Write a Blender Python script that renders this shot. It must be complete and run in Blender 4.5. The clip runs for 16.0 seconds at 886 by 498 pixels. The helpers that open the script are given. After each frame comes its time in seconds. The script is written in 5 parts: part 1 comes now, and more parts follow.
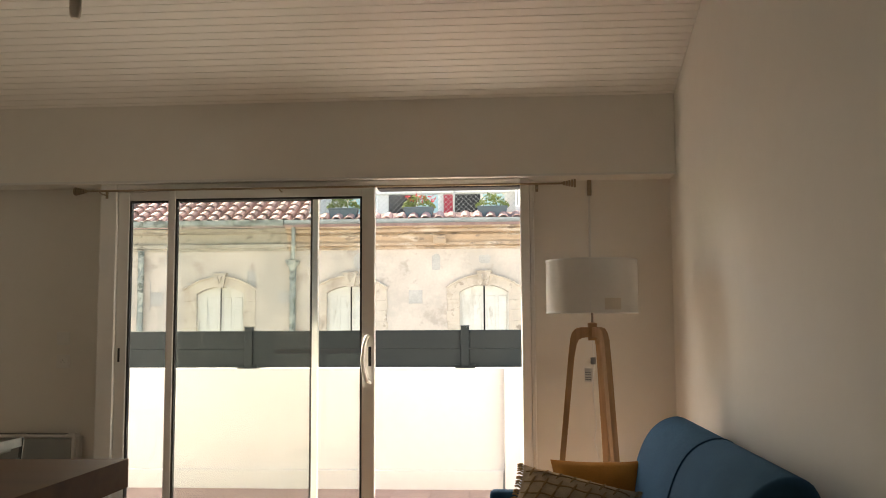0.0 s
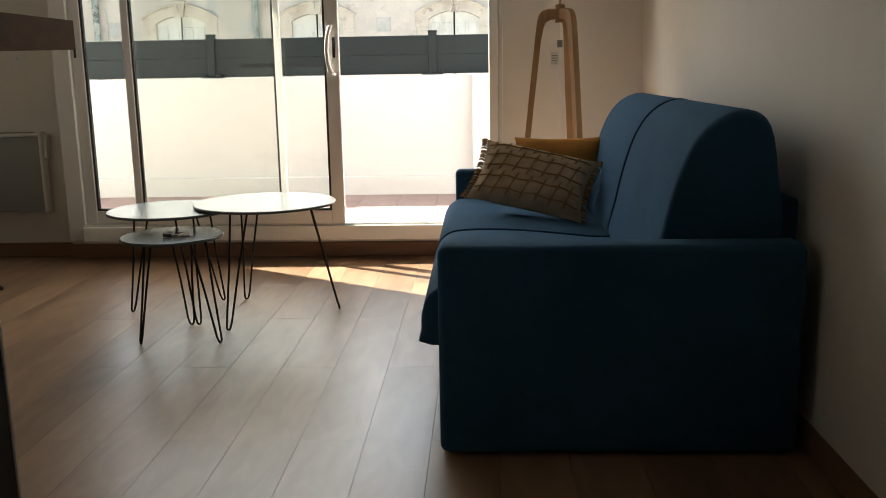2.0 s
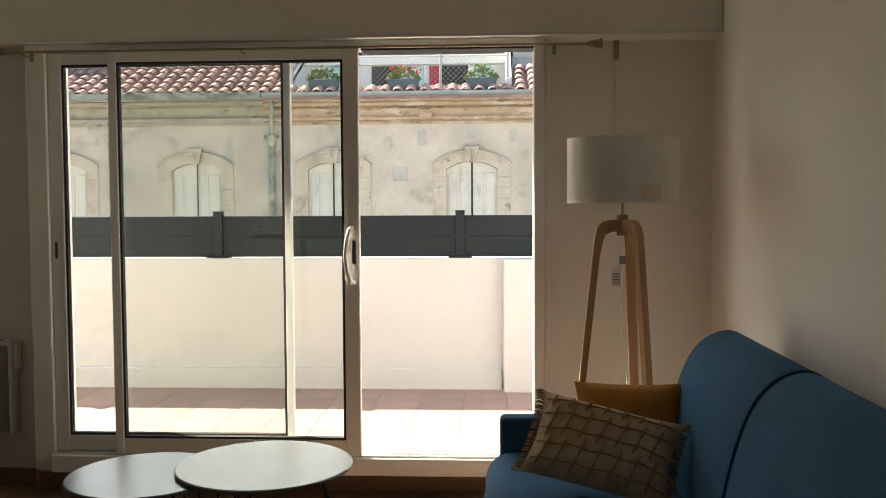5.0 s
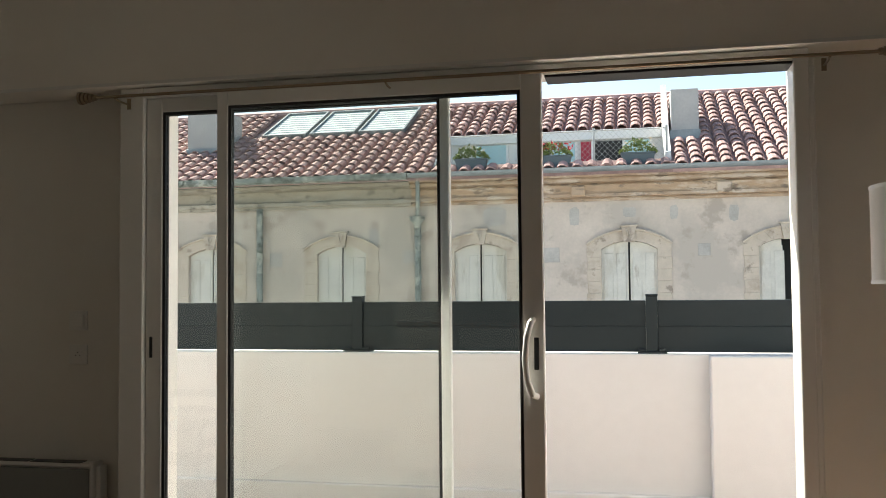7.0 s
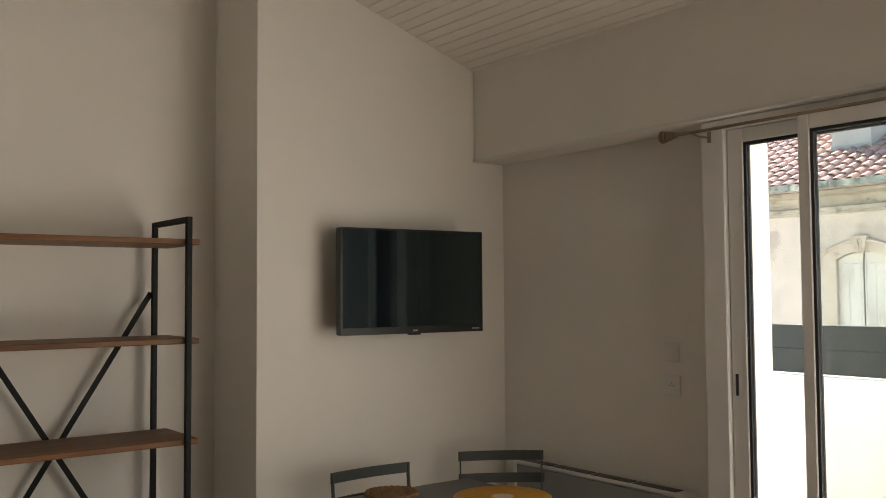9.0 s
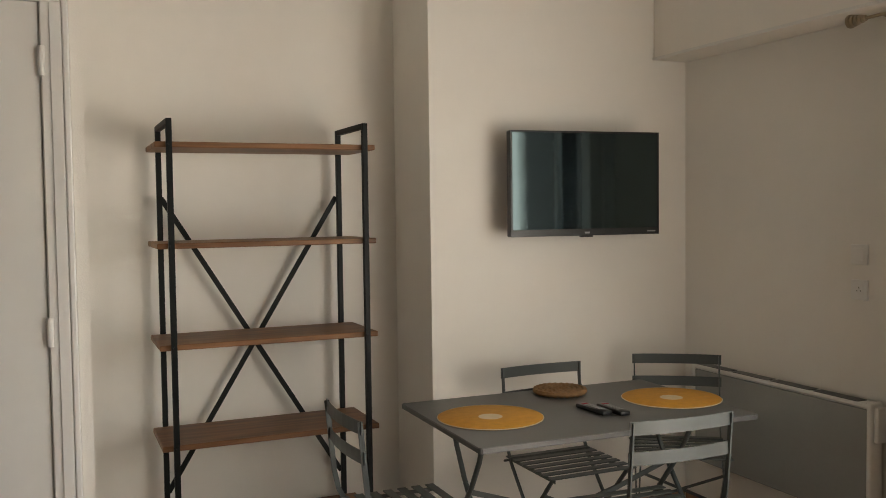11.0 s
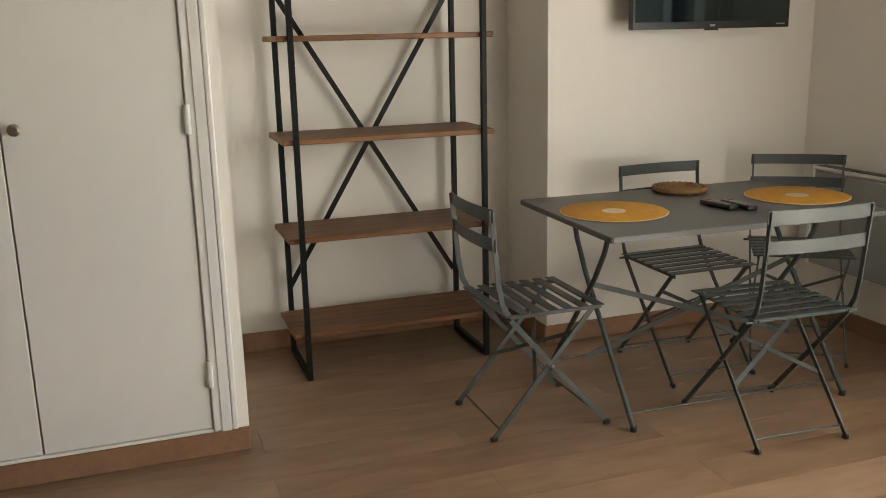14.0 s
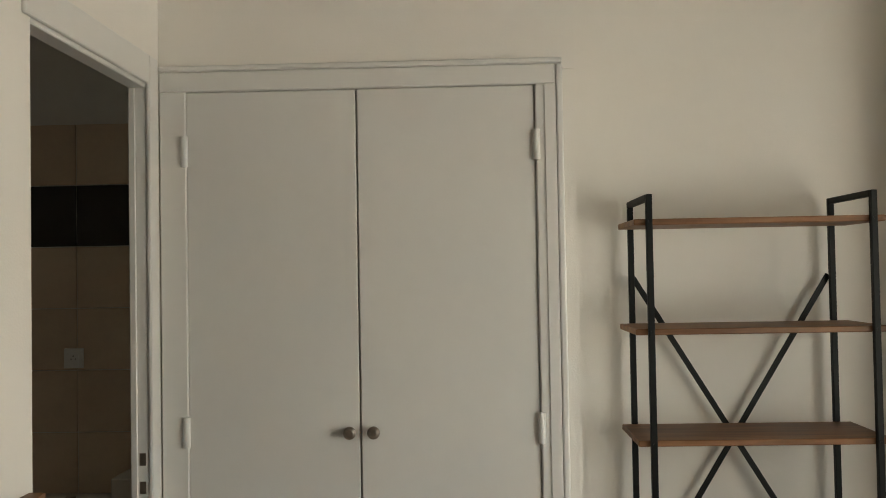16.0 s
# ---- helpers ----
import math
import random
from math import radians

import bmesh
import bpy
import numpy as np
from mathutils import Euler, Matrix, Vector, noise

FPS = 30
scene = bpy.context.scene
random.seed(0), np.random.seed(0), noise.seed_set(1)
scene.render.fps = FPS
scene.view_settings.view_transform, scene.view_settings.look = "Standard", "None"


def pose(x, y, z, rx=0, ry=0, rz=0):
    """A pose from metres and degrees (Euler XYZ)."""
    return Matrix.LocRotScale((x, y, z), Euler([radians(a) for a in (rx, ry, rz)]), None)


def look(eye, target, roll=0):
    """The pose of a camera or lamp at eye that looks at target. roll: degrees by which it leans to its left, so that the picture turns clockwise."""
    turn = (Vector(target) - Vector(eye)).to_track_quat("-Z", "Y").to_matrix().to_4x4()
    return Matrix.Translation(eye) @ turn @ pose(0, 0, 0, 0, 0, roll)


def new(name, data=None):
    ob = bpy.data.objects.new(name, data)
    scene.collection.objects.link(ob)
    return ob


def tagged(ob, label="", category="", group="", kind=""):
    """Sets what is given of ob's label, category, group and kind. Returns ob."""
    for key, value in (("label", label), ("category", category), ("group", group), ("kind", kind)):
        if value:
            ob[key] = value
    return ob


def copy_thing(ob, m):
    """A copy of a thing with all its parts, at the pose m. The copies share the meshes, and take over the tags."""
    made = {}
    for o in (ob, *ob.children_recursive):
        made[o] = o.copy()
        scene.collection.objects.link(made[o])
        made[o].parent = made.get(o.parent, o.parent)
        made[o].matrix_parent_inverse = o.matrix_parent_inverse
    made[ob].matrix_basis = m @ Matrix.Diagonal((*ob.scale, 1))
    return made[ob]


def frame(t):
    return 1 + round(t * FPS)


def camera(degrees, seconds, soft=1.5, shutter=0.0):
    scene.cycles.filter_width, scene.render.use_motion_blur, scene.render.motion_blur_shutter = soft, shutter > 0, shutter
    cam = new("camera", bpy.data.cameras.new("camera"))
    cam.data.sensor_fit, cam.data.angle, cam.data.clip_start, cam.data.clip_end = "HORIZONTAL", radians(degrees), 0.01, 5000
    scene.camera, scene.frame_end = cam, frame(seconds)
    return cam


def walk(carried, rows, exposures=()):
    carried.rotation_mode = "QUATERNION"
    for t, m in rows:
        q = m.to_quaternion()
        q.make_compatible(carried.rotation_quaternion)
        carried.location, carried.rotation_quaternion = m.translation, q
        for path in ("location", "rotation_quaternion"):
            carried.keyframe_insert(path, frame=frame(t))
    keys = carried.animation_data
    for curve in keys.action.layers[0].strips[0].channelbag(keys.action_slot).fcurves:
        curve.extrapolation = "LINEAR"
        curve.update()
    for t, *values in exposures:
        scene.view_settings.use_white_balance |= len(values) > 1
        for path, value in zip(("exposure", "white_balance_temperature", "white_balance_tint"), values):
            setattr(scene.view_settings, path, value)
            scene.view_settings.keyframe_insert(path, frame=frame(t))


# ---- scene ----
cam = camera(52.6, 16.0, soft=0.95)

PATH = [
    (0, (-0.878, -5.048, 1.348), (-1.022, -3.061, 1.525), -0.3),
    (0.5, (-0.866, -5.049, 1.272), (-0.994, -3.056, 1.378), -0.4),
    (1, (-0.856, -5.06, 1.227), (-0.965, -3.063, 1.197), -0.5),
    (1.5, (-0.853, -5.059, 1.141), (-0.947, -3.072, 0.931), -0.8),
    (2, (-0.851, -5.052, 1.072), (-0.938, -3.093, 0.677), -1.0),
    (2.5, (-0.854, -5.057, 1.06), (-0.936, -3.127, 0.541), -1.0),
    (3, (-0.857, -5.028, 1.133), (-0.937, -3.107, 0.581), -0.9),
    (3.5, (-0.89, -4.93, 1.238), (-0.964, -2.996, 0.735), -0.8),
    (4, (-0.919, -4.695, 1.337), (-1.0, -2.735, 0.944), -0.8),
    (4.5, (-0.945, -4.479, 1.398), (-1.044, -2.493, 1.183), -0.5),
    (4.7, (-0.97, -4.392, 1.424), (-1.074, -2.4, 1.26), -0.4),
    (6.8, (-1.263, -3.215, 1.396), (-1.594, -1.244, 1.48), -0.6),
    (7, (-1.319, -3.092, 1.42), (-1.74, -1.139, 1.507), -0.5),
    (7.5, (-1.347, -2.926, 1.437), (-2.093, -1.074, 1.543), -0.4),
    (8, (-1.33, -2.824, 1.476), (-2.431, -1.157, 1.577), -0.3),
    (8.5, (-1.253, -2.827, 1.508), (-2.653, -1.402, 1.611), -0.3),
    (9, (-1.152, -2.881, 1.553), (-2.733, -1.66, 1.65), -0.4),
    (9.2, (-1.112, -2.886, 1.565), (-2.749, -1.741, 1.665), -0.2),
    (11.3, (-0.99, -2.703, 1.474), (-2.832, -1.935, 1.344), -0.9),
    (11.5, (-0.986, -2.694, 1.451), (-2.822, -1.924, 1.265), -1.0),
    (12, (-0.969, -2.678, 1.411), (-2.787, -1.912, 1.081), -1.2),
    (12.5, (-0.974, -2.694, 1.376), (-2.77, -1.928, 0.941), -1.2),
    (13, (-1.013, -2.745, 1.365), (-2.797, -1.981, 0.882), -1.2),
    (13.5, (-1.062, -2.837, 1.37), (-2.859, -2.105, 0.882), -1.2),
    (14, (-1.088, -2.915, 1.38), (-2.924, -2.277, 0.911), -1.3),
    (14.5, (-1.089, -2.971, 1.425), (-2.984, -2.477, 1.019), -1.4),
    (15, (-1.079, -2.975, 1.51), (-3.032, -2.647, 1.229), -1.3),
    (15.5, (-1.125, -2.946, 1.565), (-3.116, -2.789, 1.459), -1.1),
    (16, (-1.36, -2.933, 1.596), (-3.359, -2.996, 1.647), -1.0),
]
EXPOSURES = [(0, 2.5, 7600, 9), (1.5, 2.34, 7200, 7), (2.5, 2.47, 6850, 4), (3.5, 2.53, 6950, 5), (4.5, 2.18, 7300, 6), (7, 1.58, 6700, 5), (7.5, 1.58, 6550, 6), (8, 1.84, 6450, 7), (9, 2.62, 6900, 9),
             (11.5, 3.28, 6750, 8), (12.5, 3.38, 6850, 8), (13.5, 3.52, 6800, 7), (15, 3.53, 6600, 3), (16, 3.12, 6650, 2)]
walk(cam, [(t, look(eye, target, roll)) for t, eye, target, roll in PATH], EXPOSURES)

# ---- light ----
SUN_FROM = Vector((-0.85, 0.53, 0.0)).normalized()
SUN_ELEVATION = radians(42)
world = bpy.data.worlds.new("world")
scene.world = world
world.use_nodes = True
wn = world.node_tree.nodes
sky = wn.new("ShaderNodeTexSky")
sky.sky_type, sky.sun_disc = "NISHITA", False
sky.sun_elevation = SUN_ELEVATION
sky.sun_rotation = math.atan2(SUN_FROM.x, SUN_FROM.y)
wn["Background"].inputs["Strength"].default_value = 0.09
world.node_tree.links.new(sky.outputs[0], wn["Background"].inputs["Color"])
sun = new("sun", bpy.data.lights.new("sun", "SUN"))
sun.data.energy, sun.data.angle, sun.data.color = 5.0, radians(0.6), (1.0, 0.95, 0.88)
d = SUN_FROM * math.cos(SUN_ELEVATION) + Vector((0, 0, math.sin(SUN_ELEVATION)))
sun.matrix_world = look(d * 40, (0, 0, 0))
# added lamps stand in for the opening's daylight, aimed at sofa and television wall
for energy, spread, eye, target in ((1.7, 110, (-1.98, -0.06, 1.3), (-1.6, -1.75, 0.45)), (3.2, 150, (-1.98, -0.13, 1.2), (-3.9, -1.9, 1.3))):
    fill_light = new("window_fill", bpy.data.lights.new("window_fill", "AREA"))
    fill_light.data.shape, fill_light.data.size, fill_light.data.size_y = "RECTANGLE", 2.0, 1.85
    fill_light.data.energy, fill_light.data.color = energy, (1.0, 0.95, 0.87)
    fill_light.matrix_world = look(eye, target)
    fill_light.data.spread = radians(spread)

# ---- materials ----
def material(name, color, rough=0.6, metal=0.0, vary=0.08, scale=6.0, bump=0.0, bump_scale=60.0, per_object=0.0, spec=0.5, stretch=(1, 1, 1), coat=0.0):
    """Principled surface whose colour varies at two scales, with fine relief."""
    m = bpy.data.materials.new(name)
    m.use_nodes = True
    n, l = m.node_tree.nodes, m.node_tree.links
    p = n["Principled BSDF"]
    p.inputs["Roughness"].default_value, p.inputs["Metallic"].default_value = rough, metal
    p.inputs["Specular IOR Level"].default_value = spec
    p.inputs["Coat Weight"].default_value = coat
    co = n.new("ShaderNodeTexCoord")
    mp = n.new("ShaderNodeMapping")
    mp.inputs["Scale"].default_value = stretch
    l.new(co.outputs["Object"], mp.inputs["Vector"])
    big, fine = n.new("ShaderNodeTexNoise"), n.new("ShaderNodeTexNoise")
    big.inputs["Scale"].default_value, fine.inputs["Scale"].default_value = scale, scale * 9
    big.inputs["Detail"].default_value, fine.inputs["Detail"].default_value = 5, 4
    l.new(mp.outputs[0], big.inputs["Vector"]), l.new(mp.outputs[0], fine.inputs["Vector"])
    add = n.new("ShaderNodeMath")
    add.operation = "MULTIPLY_ADD"
    l.new(fine.outputs["Fac"], add.inputs[0])
    add.inputs[1].default_value = 0.5
    l.new(big.outputs["Fac"], add.inputs[2])
    ramp = n.new("ShaderNodeMapRange")
    ramp.inputs[1].default_value, ramp.inputs[2].default_value = 0.35, 1.1
    ramp.inputs[3].default_value, ramp.inputs[4].default_value = 1 - vary, 1 + vary
    l.new(add.outputs[0], ramp.inputs[0])
    value = ramp.outputs[0]
    if per_object:
        info = n.new("ShaderNodeObjectInfo")
        r2 = n.new("ShaderNodeMapRange")
        r2.inputs[3].default_value, r2.inputs[4].default_value = 1 - per_object, 1 + per_object
        l.new(info.outputs["Random"], r2.inputs[0])
        mul = n.new("ShaderNodeMath")
        mul.operation = "MULTIPLY"
        l.new(value, mul.inputs[0]), l.new(r2.outputs[0], mul.inputs[1])
        value = mul.outputs[0]
    mix = n.new("ShaderNodeVectorMath")
    mix.operation = "SCALE"
    mix.inputs[0].default_value = color
    l.new(value, mix.inputs["Scale"])
    l.new(mix.outputs[0], p.inputs["Base Color"])
    if bump:
        bn, bp = n.new("ShaderNodeTexNoise"), n.new("ShaderNodeBump")
        bn.inputs["Scale"].default_value, bn.inputs["Detail"].default_value = bump_scale, 3
        l.new(mp.outputs[0], bn.inputs["Vector"])
        bp.inputs["Strength"].default_value, bp.inputs["Distance"].default_value = bump, 0.004
        l.new(bn.outputs["Fac"], bp.inputs["Height"])
        l.new(bp.outputs[0], p.inputs["Normal"])
    return m


def wood(name, light, dark, rough=0.5, axis=1, scale=9.0, per_object=0.15, bump=0.15, length=0.06, spec=0.3):
    """Wood with grain that runs along one axis of the object."""
    m = bpy.data.materials.new(name)
    m.use_nodes = True
    n, l = m.node_tree.nodes, m.node_tree.links
    p = n["Principled BSDF"]
    p.inputs["Roughness"].default_value, p.inputs["Specular IOR Level"].default_value = rough, spec
    co, mp, info = n.new("ShaderNodeTexCoord"), n.new("ShaderNodeMapping"), n.new("ShaderNodeObjectInfo")
    stretch = [1.0, 1.0, 1.0]
    stretch[axis] = length
    mp.inputs["Scale"].default_value = stretch
    shift = n.new("ShaderNodeVectorMath")
    shift.operation = "MULTIPLY_ADD"
    l.new(info.outputs["Random"], shift.inputs[0])
    shift.inputs[1].default_value = (7.0, 11.0, 5.0)
    l.new(co.outputs["Object"], shift.inputs[2])
    l.new(shift.outputs[0], mp.inputs["Vector"])
    grain, cloud = n.new("ShaderNodeTexNoise"), n.new("ShaderNodeTexNoise")
    grain.inputs["Scale"].default_value, grain.inputs["Detail"].default_value, grain.inputs["Distortion"].default_value = scale * 5, 8, 0.6
    cloud.inputs["Scale"].default_value, cloud.inputs["Detail"].default_value = scale * 0.7, 3
    l.new(mp.outputs[0], grain.inputs["Vector"]), l.new(mp.outputs[0], cloud.inputs["Vector"])
    gloss = n.new("ShaderNodeMapRange")
    gloss.inputs[1].default_value, gloss.inputs[2].default_value = 0.3, 0.7
    gloss.inputs[3].default_value, gloss.inputs[4].default_value = rough * 0.93, rough * 1.08
    l.new(cloud.outputs["Fac"], gloss.inputs[0]), l.new(gloss.outputs[0], p.inputs["Roughness"])
    add = n.new("ShaderNodeMath")
    add.operation = "ADD"
    l.new(grain.outputs["Fac"], add.inputs[0]), l.new(cloud.outputs["Fac"], add.inputs[1])
    ramp = n.new("ShaderNodeMapRange")
    ramp.inputs[1].default_value, ramp.inputs[2].default_value = 0.65, 1.35
    l.new(add.outputs[0], ramp.inputs[0])
    col = n.new("ShaderNodeMix")
    col.data_type = "RGBA"
    col.inputs[6].default_value, col.inputs[7].default_value = (*dark, 1), (*light, 1)
    l.new(ramp.outputs[0], col.inputs[0])
    r2 = n.new("ShaderNodeMapRange")
    r2.inputs[3].default_value, r2.inputs[4].default_value = 1 - per_object, 1 + per_object
    l.new(info.outputs["Random"], r2.inputs[0])
    sc = n.new("ShaderNodeVectorMath")
    sc.operation = "SCALE"
    l.new(col.outputs[2], sc.inputs[0]), l.new(r2.outputs[0], sc.inputs["Scale"])
    l.new(sc.outputs[0], p.inputs["Base Color"])
    bp = n.new("ShaderNodeBump")
    bp.inputs["Strength"].default_value, bp.inputs["Distance"].default_value = bump, 0.002
    l.new(grain.outputs["Fac"], bp.inputs["Height"]), l.new(bp.outputs[0], p.inputs["Normal"])
    return m


def glass(name, tint=(1, 1, 1), rough=0.0, gloss=1.0):
    m = bpy.data.materials.new(name)
    m.use_nodes = True
    n, l = m.node_tree.nodes, m.node_tree.links
    n.remove(n["Principled BSDF"])
    out = n["Material Output"]
    clear, shine, mix, fr = n.new("ShaderNodeBsdfTransparent"), n.new("ShaderNodeBsdfGlossy"), n.new("ShaderNodeMixShader"), n.new("ShaderNodeFresnel")
    clear.inputs[0].default_value = (*tint, 1)
    shine.inputs["Roughness"].default_value = rough
    fr.inputs["IOR"].default_value = 1.45
    l.new(fr.outputs[0], mix.inputs[0]), l.new(clear.outputs[0], mix.inputs[1]), l.new(shine.outputs[0], mix.inputs[2])
    l.new(mix.outputs[0], out.inputs["Surface"])
    return m


def weathered(name, base, worn, stain, scale=0.8, worn_share=0.35, stain_share=0.3, rough=0.92, stretch=(1, 1, 1), bump=0.4, soft=0.04):
    """Old masonry: a base coat with worn patches and darker stains of irregular outline."""
    m = material(name, base, rough, vary=0.16, scale=scale * 3, bump=bump, bump_scale=28)
    n, l = m.node_tree.nodes, m.node_tree.links
    p = n["Principled BSDF"]
    old = p.inputs["Base Color"].links[0].from_socket
    co, mp = n.new("ShaderNodeTexCoord"), n.new("ShaderNodeMapping")
    mp.inputs["Scale"].default_value = stretch
    l.new(co.outputs["Object"], mp.inputs["Vector"])
    for k, (tone, share, sc) in enumerate(((worn, worn_share, scale), (stain, stain_share, scale * 2.3))):
        tex, edge, mix = n.new("ShaderNodeTexNoise"), n.new("ShaderNodeMapRange"), n.new("ShaderNodeMix")
        shift = n.new("ShaderNodeVectorMath")
        shift.operation, shift.inputs[1].default_value = "ADD", (13.7 * (k + 1), 4.1 * k, 7.9 * k)
        l.new(mp.outputs[0], shift.inputs[0]), l.new(shift.outputs[0], tex.inputs["Vector"])
        tex.inputs["Scale"].default_value, tex.inputs["Detail"].default_value, tex.inputs["Roughness"].default_value = sc, 9, 0.62
        c = 0.5 + (0.5 - share) * 0.45
        edge.inputs[1].default_value, edge.inputs[2].default_value = c - soft, c + soft
        l.new(tex.outputs["Fac"], edge.inputs[0])
        mix.data_type = "RGBA"
        mix.inputs[7].default_value = (*tone, 1)
        l.new(edge.outputs[0], mix.inputs[0]), l.new(old, mix.inputs[6])
        old = mix.outputs[2]
    l.new(old, p.inputs["Base Color"])
    return m


WALL = material("wall_paint", (0.80, 0.77, 0.715), 0.75, vary=0.03, scale=1.2, bump=0.12, bump_scale=180)
CEIL = material("ceiling_paint", (0.80, 0.765, 0.71), 0.6, vary=0.03, scale=2, bump=0.05, bump_scale=90)
WHITE = material("white_lacquer", (0.71, 0.70, 0.67), 0.35, vary=0.03, scale=2, bump=0.03, bump_scale=120)
ALU = material("white_aluminium", (0.78, 0.77, 0.74), 0.3, vary=0.03, scale=3)
GASKET = material("black_rubber", (0.015, 0.015, 0.016), 0.6, vary=0.1)
PLANK = wood("laminate_oak", (0.345, 0.222, 0.140), (0.180, 0.105, 0.062), 0.34, axis=1, scale=3.2, per_object=0.08, bump=0.05, length=0.25)
PLANK.node_tree.nodes["Principled BSDF"].inputs["Specular IOR Level"].default_value = 0.58
FLOORJOINT = material("dark_floor_joint", (0.045, 0.028, 0.018), 0.8, vary=0.1)
BASE = wood("baseboard_oak", (0.30, 0.17, 0.10), (0.22, 0.12, 0.07), 0.45, axis=0, scale=6, per_object=0.05)
SHELFWOOD = wood("stained_pine", (0.31, 0.150, 0.066), (0.095, 0.042, 0.018), 0.48, axis=1, scale=8, per_object=0.15)
LAMPWOOD = wood("oak_veneer", (0.50, 0.31, 0.16), (0.34, 0.19, 0.09), 0.45, axis=2, scale=9, per_object=0.08)
COUNTER = wood("counter_oak", (0.25, 0.122, 0.052), (0.155, 0.072, 0.032), 0.45, axis=0, scale=5, per_object=0.03)
SOFA = material("blue_velvet", (0.028, 0.096, 0.182), 0.9, vary=0.22, scale=5, bump=0.3, bump_scale=700, spec=0.2)
SOFA.node_tree.nodes["Principled BSDF"].inputs["Sheen Weight"].default_value = 0.28
SOFA.node_tree.nodes["Principled BSDF"].inputs["Sheen Roughness"].default_value = 0.45
SOFA.node_tree.nodes["Principled BSDF"].inputs["Sheen Tint"].default_value = (0.25, 0.5, 0.8, 1)
sn, sl = SOFA.node_tree.nodes, SOFA.node_tree.links
fold, crease = sn.new("ShaderNodeTexNoise"), sn.new("ShaderNodeBump")
fold.inputs["Scale"].default_value, fold.inputs["Detail"].default_value, fold.inputs["Distortion"].default_value = 3.0, 2, 0.6
crease.inputs["Strength"].default_value, crease.inputs["Distance"].default_value = 0.22, 0.02
sl.new(sn["Texture Coordinate"].outputs["Object"], fold.inputs["Vector"]), sl.new(fold.outputs["Fac"], crease.inputs["Height"])
sl.new(crease.outputs[0], sn["Bump"].inputs["Normal"])
PIPING = material("navy_piping", (0.016, 0.045, 0.085), 0.9, spec=0.1)
BLACKSTEEL = material("black_steel", (0.008, 0.009, 0.009), 0.5, metal=0.0, spec=0.18, vary=0.15, scale=12, bump=0.05, bump_scale=200)
CHAIR = material("grey_green_lacquer", (0.052, 0.062, 0.061), 0.38, vary=0.1, scale=10, per_object=0.12)
TABLEGREY = material("grey_table_lacquer", (0.105, 0.105, 0.105), 0.40, vary=0.06, scale=4, bump=0.05, bump_scale=300)
# tone for unseen walls, set dark to soak up bounced light
BOUNCEDARK = material("bounce_cutting_dark", (0.16, 0.13, 0.11), 0.6, vary=0.1)
TOPBLUE = material("pale_blue_laminate", (0.125, 0.165, 0.195), 0.22, vary=0.06, scale=4, spec=0.45)
TOPPALE = material("off_white_laminate", (0.27, 0.30, 0.295), 0.25, vary=0.05, scale=4, spec=0.4)
TOPDARK = material("slate_blue_laminate", (0.045, 0.06, 0.066), 0.2, vary=0.08, scale=4, spec=0.4)
TOPEDGE = material("dark_table_edge", (0.10, 0.11, 0.11), 0.5)
SCREEN = material("tv_screen", (0.003, 0.004, 0.005), 0.045, vary=0.0, spec=0.95)
SCREEN.node_tree.nodes["Principled BSDF"].inputs["Specular Tint"].default_value = (0.7, 0.95, 1.0, 1)
SCREEN.node_tree.nodes["Principled BSDF"].inputs["IOR"].default_value = 1.62
BEZEL = material("black_plastic", (0.012, 0.012, 0.013), 0.3, vary=0.1)
PALECARD = material("pale_card", (0.72, 0.65, 0.56), 0.7, vary=0.06, scale=20)
GREYPLASTIC = material("grey_plastic", (0.30, 0.30, 0.30), 0.4)
KNOB = material("brushed_nickel", (0.30, 0.25, 0.21), 0.35, metal=0.9, vary=0.1)
ROD = material("satin_bronze", (0.33, 0.26, 0.18), 0.3, metal=0.9, vary=0.1)
SHADE = material("white_lampshade", (0.80, 0.78, 0.74), 0.8, vary=0.03, scale=20, bump=0.15, bump_scale=900)
hn, hl = SHADE.node_tree.nodes, SHADE.node_tree.links
glow, thin = hn.new("ShaderNodeBsdfTranslucent"), hn.new("ShaderNodeMixShader")
glow.inputs["Color"].default_value, thin.inputs[0].default_value = (0.85, 0.82, 0.77, 1), 0.35
hl.new(hn["Principled BSDF"].outputs[0], thin.inputs[1]), hl.new(glow.outputs[0], thin.inputs[2])
hl.new(thin.outputs[0], hn["Material Output"].inputs["Surface"])
PLASTIC = material("white_plastic", (0.78, 0.77, 0.74), 0.4, vary=0.03)
HEATER = material("grey_heater_glass", (0.30, 0.31, 0.30), 0.16, vary=0.05, spec=0.6)
MUSTARD = material("mustard_velvet", (0.46, 0.215, 0.05), 0.9, vary=0.2, scale=9, bump=0.3, bump_scale=500, spec=0.2)
KNIT = material("taupe_knit", (0.47, 0.36, 0.245), 0.95, vary=0.3, scale=22, bump=0.6, bump_scale=260, spec=0.15)
KNITLINE = material("tufted_rib", (0.33, 0.215, 0.10), 0.95, vary=0.3, scale=40, bump=0.6, bump_scale=300, spec=0.15)
ORANGE = material("orange_raffia", (0.62, 0.30, 0.03), 0.7, vary=0.18, scale=30, bump=0.4, bump_scale=300)
PALE = material("pale_raffia", (0.72, 0.60, 0.42), 0.7, vary=0.1, scale=30)
WICKER = material("wicker", (0.24, 0.13, 0.05), 0.75, vary=0.4, scale=40, bump=0.5, bump_scale=200)
